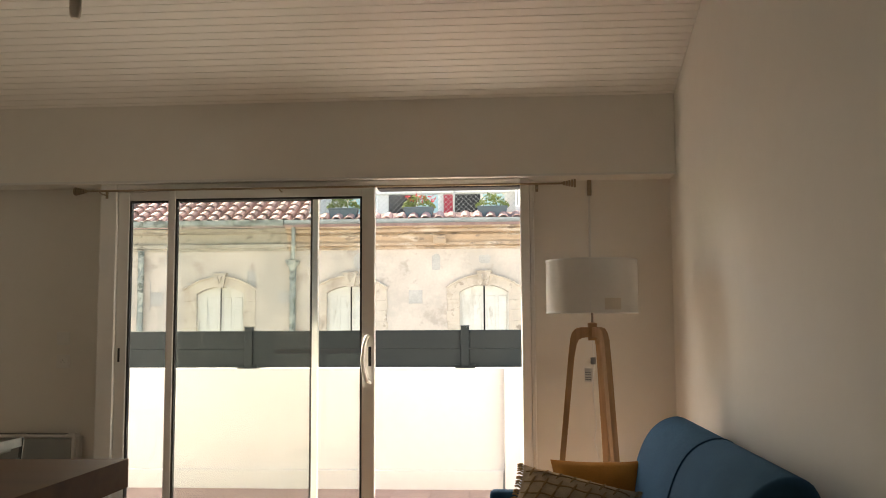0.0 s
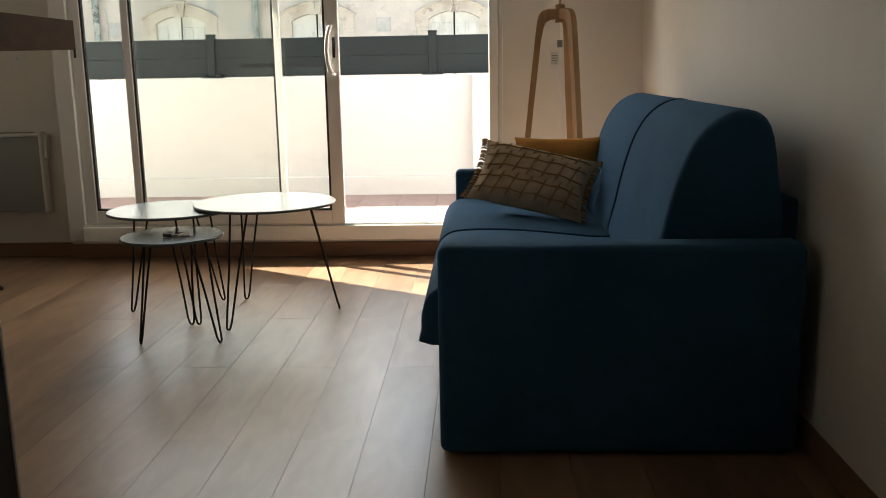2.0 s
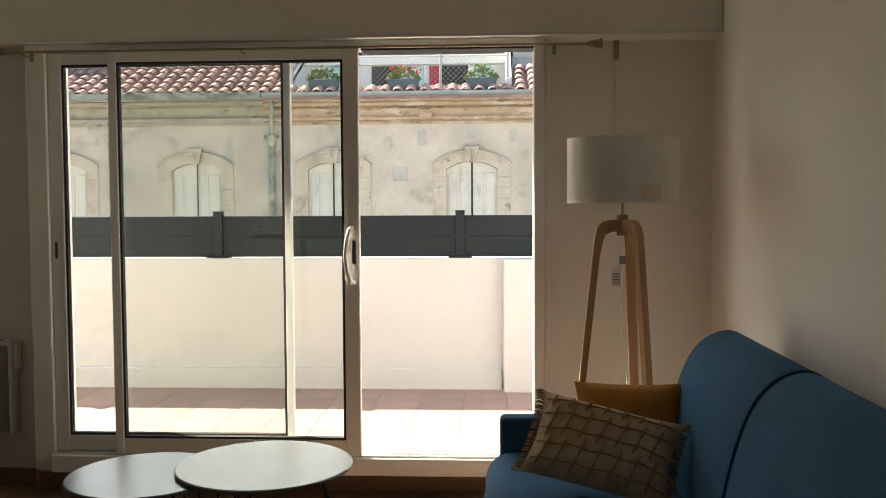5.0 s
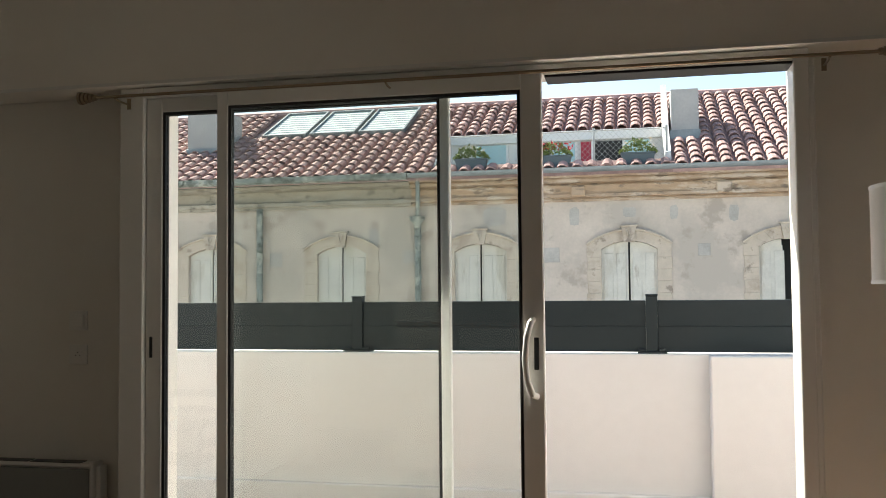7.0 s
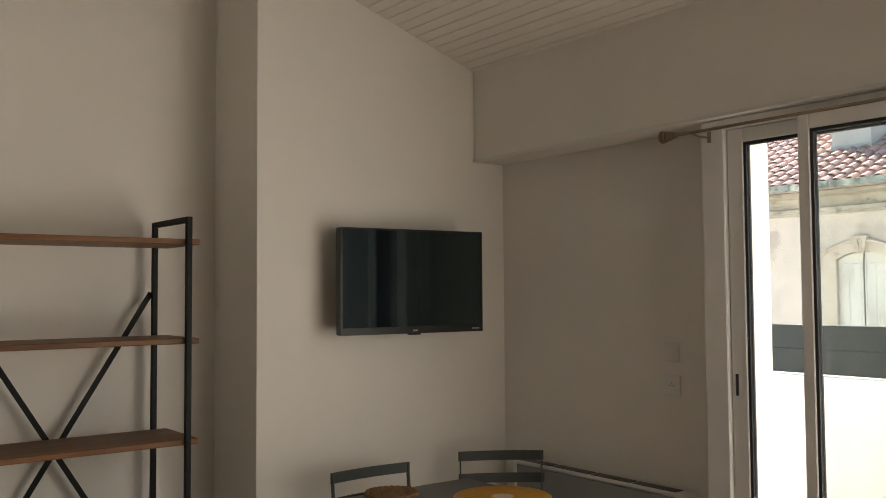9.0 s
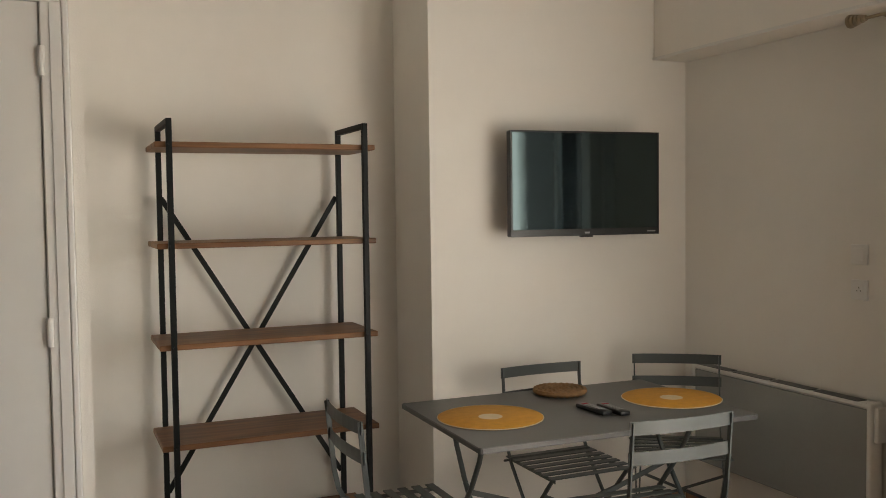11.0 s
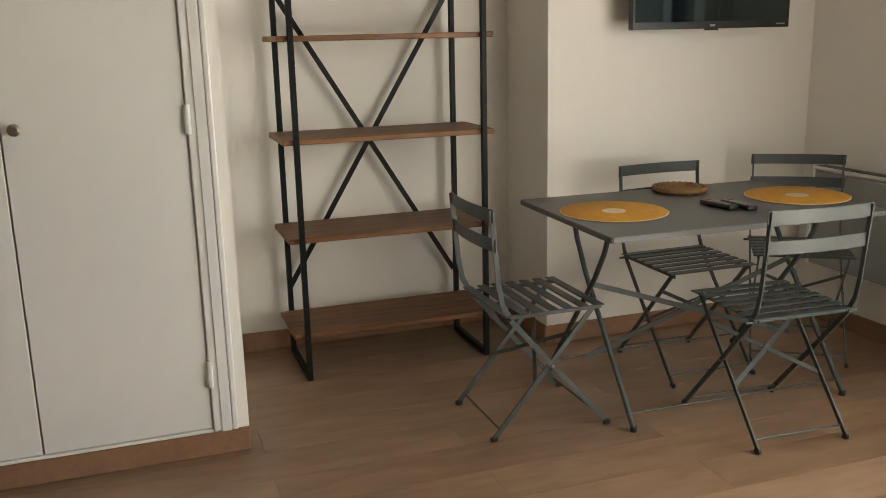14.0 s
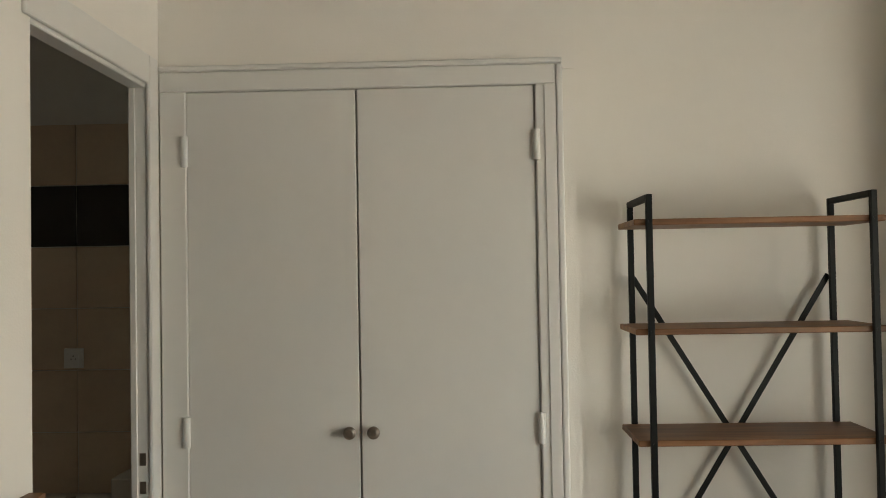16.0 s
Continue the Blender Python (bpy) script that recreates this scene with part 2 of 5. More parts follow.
RENDERWHITE = material("white_render", (0.68, 0.675, 0.655), 0.85, vary=0.05, scale=1.5, bump=0.3, bump_scale=220)
TERRACE = material("terracotta_terrace", (0.38, 0.26, 0.22), 0.7, vary=0.15, scale=3, per_object=0.08, bump=0.2, bump_scale=120)
GROUT = material("grout", (0.37, 0.26, 0.22), 0.9, vary=0.1)
ANTHRACITE = material("anthracite_aluminium", (0.018, 0.026, 0.028), 0.55, vary=0.08, scale=3, spec=0.25)
STONE = weathered("old_limestone", (0.53, 0.45, 0.36), (0.44, 0.36, 0.28), (0.30, 0.24, 0.19), 1.6, 0.35, 0.25)
CORNICE = weathered("ochre_cornice_stone", (0.43, 0.31, 0.21), (0.55, 0.45, 0.35), (0.25, 0.19, 0.14), 1.6, 0.36, 0.28, stretch=(0.7, 1, 1.8))
MOSSY = weathered("mossy_cornice_stone", (0.36, 0.315, 0.25), (0.43, 0.38, 0.31), (0.20, 0.175, 0.14), 2.2, 0.35, 0.30, stretch=(0.9, 1, 1.3))
LICHEN = weathered("lichen_zinc", (0.25, 0.27, 0.25), (0.42, 0.42, 0.36), (0.12, 0.13, 0.11), 3.0, 0.38, 0.4)
PATCH = material("cement_patch", (0.42, 0.39, 0.35), 0.95, vary=0.25, scale=3, bump=0.3, bump_scale=30)
SHUTTER = weathered("weathered_shutter", (0.60, 0.57, 0.50), (0.50, 0.46, 0.38), (0.43, 0.39, 0.32), 1.2, 0.30, 0.14, 0.75, stretch=(1.6, 1, 0.5), bump=0.12)
ZINC = material("zinc", (0.26, 0.285, 0.29), 0.5, metal=0.4, vary=0.22, scale=4)
DARKROOM = material("dark_interior", (0.02, 0.02, 0.02), 0.9)
CONCRETE = material("chimney_render", (0.40, 0.39, 0.37), 0.9, vary=0.14, scale=2, bump=0.4, bump_scale=40)
TILE = material("clay_tile", (0.34, 0.215, 0.19), 0.85, vary=0.45, scale=3.5, per_object=0.3, bump=0.4, bump_scale=50)
PLASTER = weathered("old_plaster", (0.545, 0.465, 0.39), (0.47, 0.41, 0.345), (0.41, 0.345, 0.285), 0.6, 0.42, 0.30)
BATHTILE = material("beige_bathroom_tile", (0.68, 0.54, 0.40), 0.3, vary=0.08, scale=5, per_object=0.06)
DARKTILE = material("black_bathroom_tile", (0.055, 0.052, 0.047), 0.25, vary=0.1, per_object=0.1)
CERAMIC = material("white_ceramic", (0.74, 0.70, 0.62), 0.12, vary=0.02)
LEAF = material("planter_leaves", (0.15, 0.19, 0.045), 0.7, vary=0.4, scale=20, per_object=0.2)
BLOOM = material("red_bloom", (0.55, 0.03, 0.035), 0.7, vary=0.3, scale=30)
PLANTER = material("grey_planter", (0.105, 0.13, 0.135), 0.6, vary=0.06)
DOORPAINT = material("turquoise_paint", (0.35, 0.55, 0.58), 0.5, vary=0.06)
CURTAIN = material("red_curtain", (0.35, 0.03, 0.05), 0.9, vary=0.2)
DARKDOOR = material("dark_door", (0.02, 0.016, 0.012), 0.5)
WIRE = material("galvanised_wire", (0.40, 0.40, 0.38), 0.5, metal=0.5)
GLASS = glass("window_glass", (0.952, 0.962, 0.945))
BULBGLASS = glass("bulb_glass", (0.9, 0.88, 0.85), 0.02)
SKYGLASS = material("roof_window_glass", (0.32, 0.42, 0.42), 0.15, vary=0.2, scale=3, spec=0.8)


# ---- building helpers ----
def box(bm, lo, hi, bevel=0.0, segments=1):
    v = [bm.verts.new((x, y, z)) for x in (lo[0], hi[0]) for y in (lo[1], hi[1]) for z in (lo[2], hi[2])]
    f = [bm.faces.new([v[i] for i in q]) for q in ((0, 1, 3, 2), (4, 6, 7, 5), (0, 4, 5, 1), (2, 3, 7, 6), (0, 2, 6, 4), (1, 5, 7, 3))]
    if bevel:
        edges = list({e for face in f for e in face.edges})
        bmesh.ops.bevel(bm, geom=edges, offset=bevel, segments=segments, profile=0.5, affect="EDGES", clamp_overlap=True)
    return bm


def prism(bm, outline, axis, a, b):
    """Extrudes an outline in the plane across an axis from a to b. axis 0: (y, z), 1: (x, z), 2: (x, y)."""
    def at(p, w):
        return (w, p[0], p[1]) if axis == 0 else (p[0], w, p[1]) if axis == 1 else (p[0], p[1], w)
    lo, hi = [bm.verts.new(at(p, a)) for p in outline], [bm.verts.new(at(p, b)) for p in outline]
    bm.faces.new(lo[::-1]), bm.faces.new(hi)
    for i in range(len(outline)):
        j = (i + 1) % len(outline)
        bm.faces.new((lo[i], lo[j], hi[j], hi[i]))
    return bm


def tube(bm, points, r, seg=8, cap=True):
    """A round bar along points."""
    pts = [Vector(p) for p in points]
    rings, side = [], None
    for i, p in enumerate(pts):
        t = ((pts[min(i + 1, len(pts) - 1)] - p).normalized() + (p - pts[max(i - 1, 0)]).normalized()).normalized()
        if side is None:
            side = t.orthogonal().normalized()
        side = (side - t * side.dot(t)).normalized()
        up = t.cross(side)
        radius = r[i] if isinstance(r, (list, tuple)) else r
        rings.append([bm.verts.new(p + (side * math.cos(a) + up * math.sin(a)) * radius) for a in [2 * math.pi * k / seg for k in range(seg)]])
    for a, b in zip(rings, rings[1:]):
        for k in range(seg):
            bm.faces.new((a[k], a[(k + 1) % seg], b[(k + 1) % seg], b[k]))
    if cap:
        bm.faces.new(rings[0][::-1]), bm.faces.new(rings[-1])
    return bm


def bar(bm, a, b, w, h, up=(0, 0, 1)):
    """A rectangular bar from a to b, w across and h along up."""
    a, b = Vector(a), Vector(b)
    t = (b - a).normalized()
    s = t.cross(Vector(up)).normalized()
    u = s.cross(t)
    v = [bm.verts.new(p + s * (w / 2 * i) + u * (h / 2 * j)) for p in (a, b) for i, j in ((-1, -1), (1, -1), (1, 1), (-1, 1))]
    for q in ((3, 2, 1, 0), (4, 5, 6, 7), (0, 1, 5, 4), (1, 2, 6, 5), (2, 3, 7, 6), (3, 0, 4, 7)):
        bm.faces.new([v[i] for i in q])
    return bm


def lathe(bm, profile, seg=32, center=(0, 0, 0)):
    """Turns a profile of (radius, height) round the z axis."""
    rings = []
    for r, z in profile:
        rings.append([bm.verts.new((center[0] + r * math.cos(2 * math.pi * k / seg), center[1] + r * math.sin(2 * math.pi * k / seg), center[2] + z)) for k in range(seg)] if r > 1e-5
                     else [bm.verts.new((center[0], center[1], center[2] + z))])
    for a, b in zip(rings, rings[1:]):
        for k in range(seg):
            k2 = (k + 1) % seg
            if len(a) == 1 and len(b) == 1:
                continue
            if len(a) == 1:
                bm.faces.new((a[0], b[k2], b[k]))
            elif len(b) == 1:
                bm.faces.new((a[k], a[k2], b[0]))
            else:
                bm.faces.new((a[k], a[k2], b[k2], b[k]))
    return bm


def part(name, bm, mat, parent=None, label="", smooth=False, at=None):
    bmesh.ops.recalc_face_normals(bm, faces=bm.faces)
    me = bpy.data.meshes.new(name)
    bm.to_mesh(me)
    bm.free()
    me.materials.append(mat)
    if smooth:
        me.shade_smooth()
        me.set_sharp_from_angle(angle=radians(40))
    ob = new(name, me)
    if parent is not None:
        ob.parent = parent
    if at is not None:
        ob.matrix_basis = at
    if label:
        ob["label"] = label
    return ob


def B():
    return bmesh.new()


def thing(name, m, label, category, group="", kind=""):
    ob = new(name)
    ob.empty_display_size = 0.1
    ob.matrix_basis = m
    return tagged(ob, label, category, group, kind)


def setting(name, bm, mat, label, category="", smooth=False):
    return tagged(part(name, bm, mat, smooth=smooth), label, category, "", "structure")


# ---- plan ----
WX = 0.06          # sofa wall
YW = 0.15          # window wall
TVX = -4.573       # chimney breast with the television
RX = -5.0          # recess behind the shelf
CUPX = -4.0        # cupboard front
YD = -3.86         # wall with the bathroom door
BACK = -6.6
SLOPE = 0.33


def ceil_z(y):
    return 2.658 + SLOPE * (-0.05 - y)


def side_wall(name, x0, x1, y0, y1, label):
    bm = prism(B(), [(y0, -0.05), (y1, -0.05), (y1, ceil_z(y1) + 0.02), (y0, ceil_z(y0) + 0.02)], 0, x0, x1)
    return setting(name, bm, WALL, label, "wall")


# ---- structure ----
side_wall("wall_east", WX, WX + 0.2, BACK, YW + 0.3, "plain cream painted wall behind the sofa")
side_wall("wall_west", TVX - 0.6, TVX, -1.217, YW + 0.3, "cream painted chimney breast that carries the television")
side_wall("wall_recess", RX - 0.2, RX, -2.62, -1.217, "cream painted recessed wall behind the shelf")
bm = B()
box(bm, (TVX - 0.6, YW, -0.05), (-3.255, YW + 0.3, 2.239))
setting("wall_north_left", bm, WALL, "cream painted window wall above the radiator", "wall")
setting("wall_north_right", box(B(), (-0.755, YW, -0.05), (WX, YW + 0.3, 2.239)), WALL, "cream painted window wall behind the floor lamp", "wall")
setting("wall_north_below", box(B(), (-3.285, 0.095, -0.05), (-0.725, YW + 0.3, 0.0995)), WALL, "low cream wall under the sliding door", "wall")
bm = box(B(), (TVX, -0.04, 2.2), (WX, YW, 2.70), 0.004)
setting("shutter_box_beam", bm, WALL, "cream boxed-in beam above the sliding door", "beam")
setting("wall_north_above", box(B(), (TVX - 0.6, YW, 2.24), (WX, YW + 0.3, 2.70)), WALL, "cream wall over the sliding door", "wall")
setting("trim", box(B(), (TVX, -0.046, 2.2), (WX, -0.0405, 2.212)), WHITE, "thin white edge strip along the beam", "trim")
# cupboard front wall, with the closet opening
bm = B()
prism(bm, [(YD, 2.19), (-2.62, 2.19), (-2.62, ceil_z(-2.62) + 0.02), (YD, ceil_z(YD) + 0.02)], 0, CUPX - 0.1, CUPX)
setting("wall_cupboard_above", bm, WALL, "cream wall above the built-in cupboard", "wall")
setting("wall_cupboard_edge", box(B(), (CUPX - 0.1, -2.656, 0.086), (CUPX, -2.62, 2.189)), WALL, "narrow cream wall end beside the cupboard", "wall")
setting("wall_cupboard_side", box(B(), (RX, -2.72, -0.05), (CUPX - 0.1, -2.62, 3.5)), WALL, "cream side wall of the built-in cupboard", "wall")
# wall with the bathroom door
DOOR_L, DOOR_R, DOOR_TOP = -3.22, -3.895, 2.16
setting("wall_bathroom_head", box(B(), (RX - 0.2, YD - 0.05, DOOR_TOP), (-2.75, YD, 4.0)), WALL, "cream partition wall over the bathroom doorway", "wall")
setting("wall_bathroom_left", box(B(), (DOOR_L, YD - 0.05, -0.05), (-2.75, YD, DOOR_TOP)), WALL, "cream partition wall end beside the bathroom doorway", "wall")
setting("wall_bathroom_right", box(B(), (RX - 0.2, YD - 0.05, -0.05), (DOOR_R - 0.03, YD, DOOR_TOP)), WALL, "cream partition wall behind the cupboard", "wall")
# unseen walls behind the view, coloured dark so less light bounces into the room
setting("wall_south", box(B(), (RX - 0.4, BACK - 0.2, -0.05), (WX + 0.2, BACK, 5.0)), BOUNCEDARK, "unseen back wall, darkened to cut bounced light", "wall")
setting("wall_kitchen", prism(B(), [(BACK, -0.05), (YD - 0.1, -0.05), (YD - 0.1, ceil_z(YD - .1)), (BACK, ceil_z(BACK))], 0, -2.85, -2.75), BOUNCEDARK, "unseen kitchen side wall, darkened to cut bounced light", "wall")

# sloped boarded ceiling: narrow tongue-and-groove boards
bm = B()
pitch = 0.055
n_boards = int((YW - BACK) / pitch) + 2
for i in range(n_boards):
    y1 = YW - i * pitch
    y0 = y1 - pitch + 0.0045
    za, zb = ceil_z(y1), ceil_z(y0)
    v = [bm.verts.new(p) for p in ((RX - 0.4, y1, za), (WX + 0.2, y1, za), (WX + 0.2, y0, zb), (RX - 0.4, y0, zb))]
    bm.faces.new(v)
    y2 = y0 - 0.0045
    zc = ceil_z(y2)
    w = [bm.verts.new(p) for p in ((RX - 0.4, y0, zb + 0.0038), (WX + 0.2, y0, zb + 0.0038), (WX + 0.2, y2, zc + 0.0038), (RX - 0.4, y2, zc + 0.0038))]
    bm.faces.new((v[3], v[2], w[1], w[0]))
    bm.faces.new(w)
    u = [bm.verts.new(p) for p in ((RX - 0.4, y2, zc), (WX + 0.2, y2, zc))]
    bm.faces.new((w[3], w[2], u[1], u[0]))
prism(bm, [(YW + 0.3, ceil_z(YW + 0.3) + 0.02), (BACK - 0.2, ceil_z(BACK - 0.2) + 0.02), (BACK - 0.2, ceil_z(BACK - 0.2) + 0.2), (YW + 0.3, ceil_z(YW + 0.3) + 0.2)], 0, RX - 0.4, WX + 0.2)
setting("ceiling", bm, CEIL, "sloped ceiling of narrow painted tongue-and-groove boards", "ceiling")
floor = setting("floor", box(B(), (RX - 0.4, BACK, -0.12), (WX, YW, -0.008)), FLOORJOINT, "warm oak laminate floor laid in long planks", "floor")


def skirting(name, x0, y0, x1, y1, label="brown wood skirting board along the wall"):
    setting(name, box(B(), (min(x0, x1), min(y0, y1), 0), (max(x0, x1), max(y0, y1), 0.085), 0.003), BASE, label, "baseboard")


skirting("baseboard_north_left", TVX + 0.012, YW - 0.012, -3.297, YW)
skirting("baseboard_north", -3.297, 0.083, -0.713, 0.095)
skirting("baseboard_north_right", -0.713, YW - 0.012, WX - 0.012, YW)
skirting("baseboard_return", -3.297, 0.095, -3.285, YW)
skirting("baseboard_east", WX - 0.012, BACK, WX, YW - 0.012)
skirting("baseboard_west", TVX, -1.229, TVX + 0.012, YW - 0.012)
skirting("baseboard_breast", RX + 0.012, -1.229, TVX, -1.217)
skirting("baseboard_recess", RX, -2.62, RX + 0.012, -1.229)
skirting("baseboard_cupboard", CUPX - 0.01, YD, CUPX + 0.005, -2.62)

# ---- built-in cupboard ----
cup = thing("built_in_cupboard", pose(CUPX, -3.24, 0), "white built-in cupboard with two plain hinged doors", "cupboard")
YL, YR, YM, ZB, ZT = -0.535, 0.50, -0.027, 0.10, 2.142
part("carcass", box(B(), (-0.9, -0.60, 0.086), (-0.022, 0.51, 2.18)), WHITE, cup)
part("casing_head", box(B(), (-0.02, -0.615, ZT + 0.0015), (0.014, 0.562, ZT + 0.062), 0.004), WHITE, cup)
part("casing_head_moulding", box(B(), (0.0, -0.615, ZT + 0.062), (0.024, 0.583, ZT + 0.078), 0.004), WHITE, cup)
part("casing_side", box(B(), (-0.02, YR + 0.0015, 0.087), (0.014, 0.562, ZT + 0.003), 0.004), WHITE, cup)
part("casing_side", box(B(), (-0.02, -0.615, 0.087), (0.008, YL - 0.001, ZT + 0.003), 0.003), WHITE, cup)
part("casing_moulding", box(B(), (0.0, 0.5635, 0.087), (0.017, 0.583, ZT + 0.061), 0.005, 2), WHITE, cup)
part("casing_moulding", box(B(), (0.0141, 0.528, 0.087), (0.018, 0.5615, ZT + 0.002), 0.003), WHITE, cup)
part("threshold", box(B(), (-0.02, YL, 0.087), (0.012, YR, ZB - 0.002), 0.002), WHITE, cup)
for a, b, knob in ((YL, YM - 0.0025, YM - 0.03), (YM + 0.0025, YR - 0.0005, YM + 0.04)):
    door = part("door", box(B(), (-0.02, a, ZB), (0.004, b, ZT), 0.002), WHITE, cup)
    bm = lathe(B(), [(0, 0.036), (0.011, 0.036), (0.018, 0.03), (0.019, 0.022), (0.012, 0.012), (0.009, 0.0)], 20)
    bm.transform(Matrix.Translation((0.004, knob, 1.131)) @ Matrix.Rotation(radians(90), 4, "Y"))
    part("knob", bm, KNOB, door, "round brushed metal knob", True)
for y, zs in ((YL - 0.004, (0.30, 1.135, 1.965)), (YR + 0.004, (0.295, 1.137, 1.965))):
    for z in zs:
        part("hinge", tube(B(), [(0.012, y, z - 0.045), (0.012, y, z + 0.045)], 0.0105, 10), WHITE, cup, "", True)

# ---- sliding door ----
win = thing("window_1", pose(-1.955, 0, 0), "white aluminium two-leaf sliding door, one leaf slid open", "sliding door", kind="structure")
X0, X1 = -3.255 + 1.955, -0.755 + 1.955
part("frame_side", box(B(), (X0, 0.0, 0.12), (X0 + 0.100, 0.12, 2.197), 0.004), ALU, win)
part("frame_side", box(B(), (X1 - 0.05, 0.0, 0.12), (X1, 0.12, 2.197), 0.004), ALU, win)
part("frame_casing", box(B(), (X0 - 0.03, 0.07, 0.1), (X0 - 0.002, YW - 0.001, 2.197), 0.006), ALU, win)
part("frame_casing", box(B(), (X1 + 0.002, 0.07, 0.1), (X1 + 0.03, YW - 0.001, 2.197), 0.006), ALU, win)
part("frame_head", box(B(), (X0 + 0.100, 0.0, 2.158), (X1 - 0.05, 0.12, 2.197), 0.003), ALU, win)
part("head_track", box(B(), (-1.62 + 1.955, 0.004, 2.149), (X1 - 0.05, 0.118, 2.1575)), GASKET, win, "dark brush-lined head track")
part("frame_sill", box(B(), (X0 + 0.100, -0.042, 0.12), (X1 - 0.05, 0.12, 0.205), 0.004), ALU, win)
part("sill_rail", box(B(), (X0 + 0.1, -0.025, 0.2052), (X1 - 0.052, -0.019, 0.215)), ALU, win)
part("sill_rail", box(B(), (X0 + 0.1, 0.032, 0.2052), (X1 - 0.052, 0.038, 0.215)), ALU, win)
part("outer_sill", box(B(), (X0, 0.121, 0.10), (X1, 0.50, 0.135), 0.004), RENDERWHITE, win, "white outer sill")


def leaf(name, x0, x1, y, left, right, label, z1=2.147):
    z0, c, e = 0.216, 0.292, 2.103
    ob = part(name, box(B(), (x0, y - 0.018, z0), (x0 + left, y + 0.018, z1), 0.004), ALU, win, label)
    part("stile", box(B(), (x1 - right, y - 0.018, z0), (x1, y + 0.018, z1), 0.004), ALU, ob)
    part("bottom_rail", box(B(), (x0 + left, y - 0.017, z0), (x1 - right, y + 0.017, c), 0.003), ALU, ob)
    part("top_rail", box(B(), (x0 + left, y - 0.017, e), (x1 - right, y + 0.017, z1), 0.003), ALU, ob)
    g = 0.011
    a, b = x0 + left, x1 - right
    for lo, hi in (((a, c), (a + g, e)), ((b - g, c), (b, e)), ((a + g, c), (b - g, c + g)), ((a + g, e - g), (b - g, e))):
        part("gasket", box(B(), (lo[0], y - 0.014, lo[1]), (hi[0], y + 0.014, hi[1])), GASKET, ob)
    pane = part("pane", box(B(), (a + g, y - 0.006, c + g), (b - g, y + 0.006, e - g)), GLASS, ob)
    pane.visible_shadow = False
    return ob


o = 1.955
outer = leaf("fixed_leaf", -3.153 + o, -1.965 + o, 0.036, 0.068, 0.034, "fixed glazed leaf in the door frame", 2.157)
inner = leaf("sliding_leaf", -2.832 + o, -1.628 + o, -0.021, 0.044, 0.074, "sliding glazed leaf pushed open on the inner track", 2.165)
hx = -1.655 + o
pts = [(hx - 0.012, -0.040, 1.31), (hx - 0.016, -0.072, 1.30), (hx - 0.028, -0.087, 1.25), (hx - 0.034, -0.090, 1.18), (hx - 0.028, -0.087, 1.11), (hx - 0.012, -0.074, 1.06), (hx + 0.0, -0.040, 1.05)]
part("handle", tube(B(), pts, 0.011, 10), PLASTIC, inner, "white bow handle", True)
part("lock_plate", box(B(), (hx - 0.008, -0.044, 1.14), (hx + 0.008, -0.0391, 1.25), 0.002), BEZEL, inner, "black lock recess")
part("lock_plate", box(B(), (-3.135 + o, 0.0135, 1.165), (-3.122 + o, 0.0179, 1.245), 0.002), BEZEL, outer, "black lock recess")

# curtain rod with spring-shaped ends
rod = thing("curtain_rod", pose(-1.93, -0.10, 2.146), "thin bronze curtain rod with spiral finials", "curtain rod")
part("bar", tube(B(), [(-1.36, 0, 0), (1.36, 0, 0)], 0.006, 10), ROD, rod, "", True)
for sx in (-1, 1):
    bm = B()
    for k in range(5):
        lathe(bm, [(0.006, 0), (0.011 + 0.0032 * k, 0.002), (0.012 + 0.0032 * k, 0.008), (0.011 + 0.0032 * k, 0.013), (0.006, 0.0145)], 16, (0, 0, 0.0145 * k))
    bm.transform(Matrix.Translation((sx * 1.36, 0, 0)) @ Matrix.Rotation(radians(90 * sx), 4, "Y"))
    part("finial", bm, ROD, rod, "ribbed conical finial", True)
for x in (-1.285, -0.235, 1.22):
    bm = tube(B(), [(x, 0, -0.006), (x, 0.03, -0.012), (x, 0.0985, -0.012)], 0.004, 8)
    box(bm, (x - 0.008, 0.0955, -0.03), (x + 0.008, 0.0995, 0.012), 0.001)
    part("bracket", bm, ROD, rod, "", True)
hook = thing("shutter_crank_bracket", pose(-0.405, 0.12, 2.198), "small bronze shutter crank bracket under the beam", "bracket")
part("arm", box(B(), (-0.012, -0.012, -0.09), (0.012, 0.03, 0), 0.002), ROD, hook)
part("eye", tube(B(), [(0.0, -0.012, -0.03), (0.0, -0.022, -0.05), (0.0, -0.012, -0.075)], 0.004, 8), ROD, hook, "", True)
part("cord_cover", box(B(), (-0.007, 0.022, -0.75), (0.007, 0.03, -0.09), 0.002), WHITE, hook, "white cord cover")

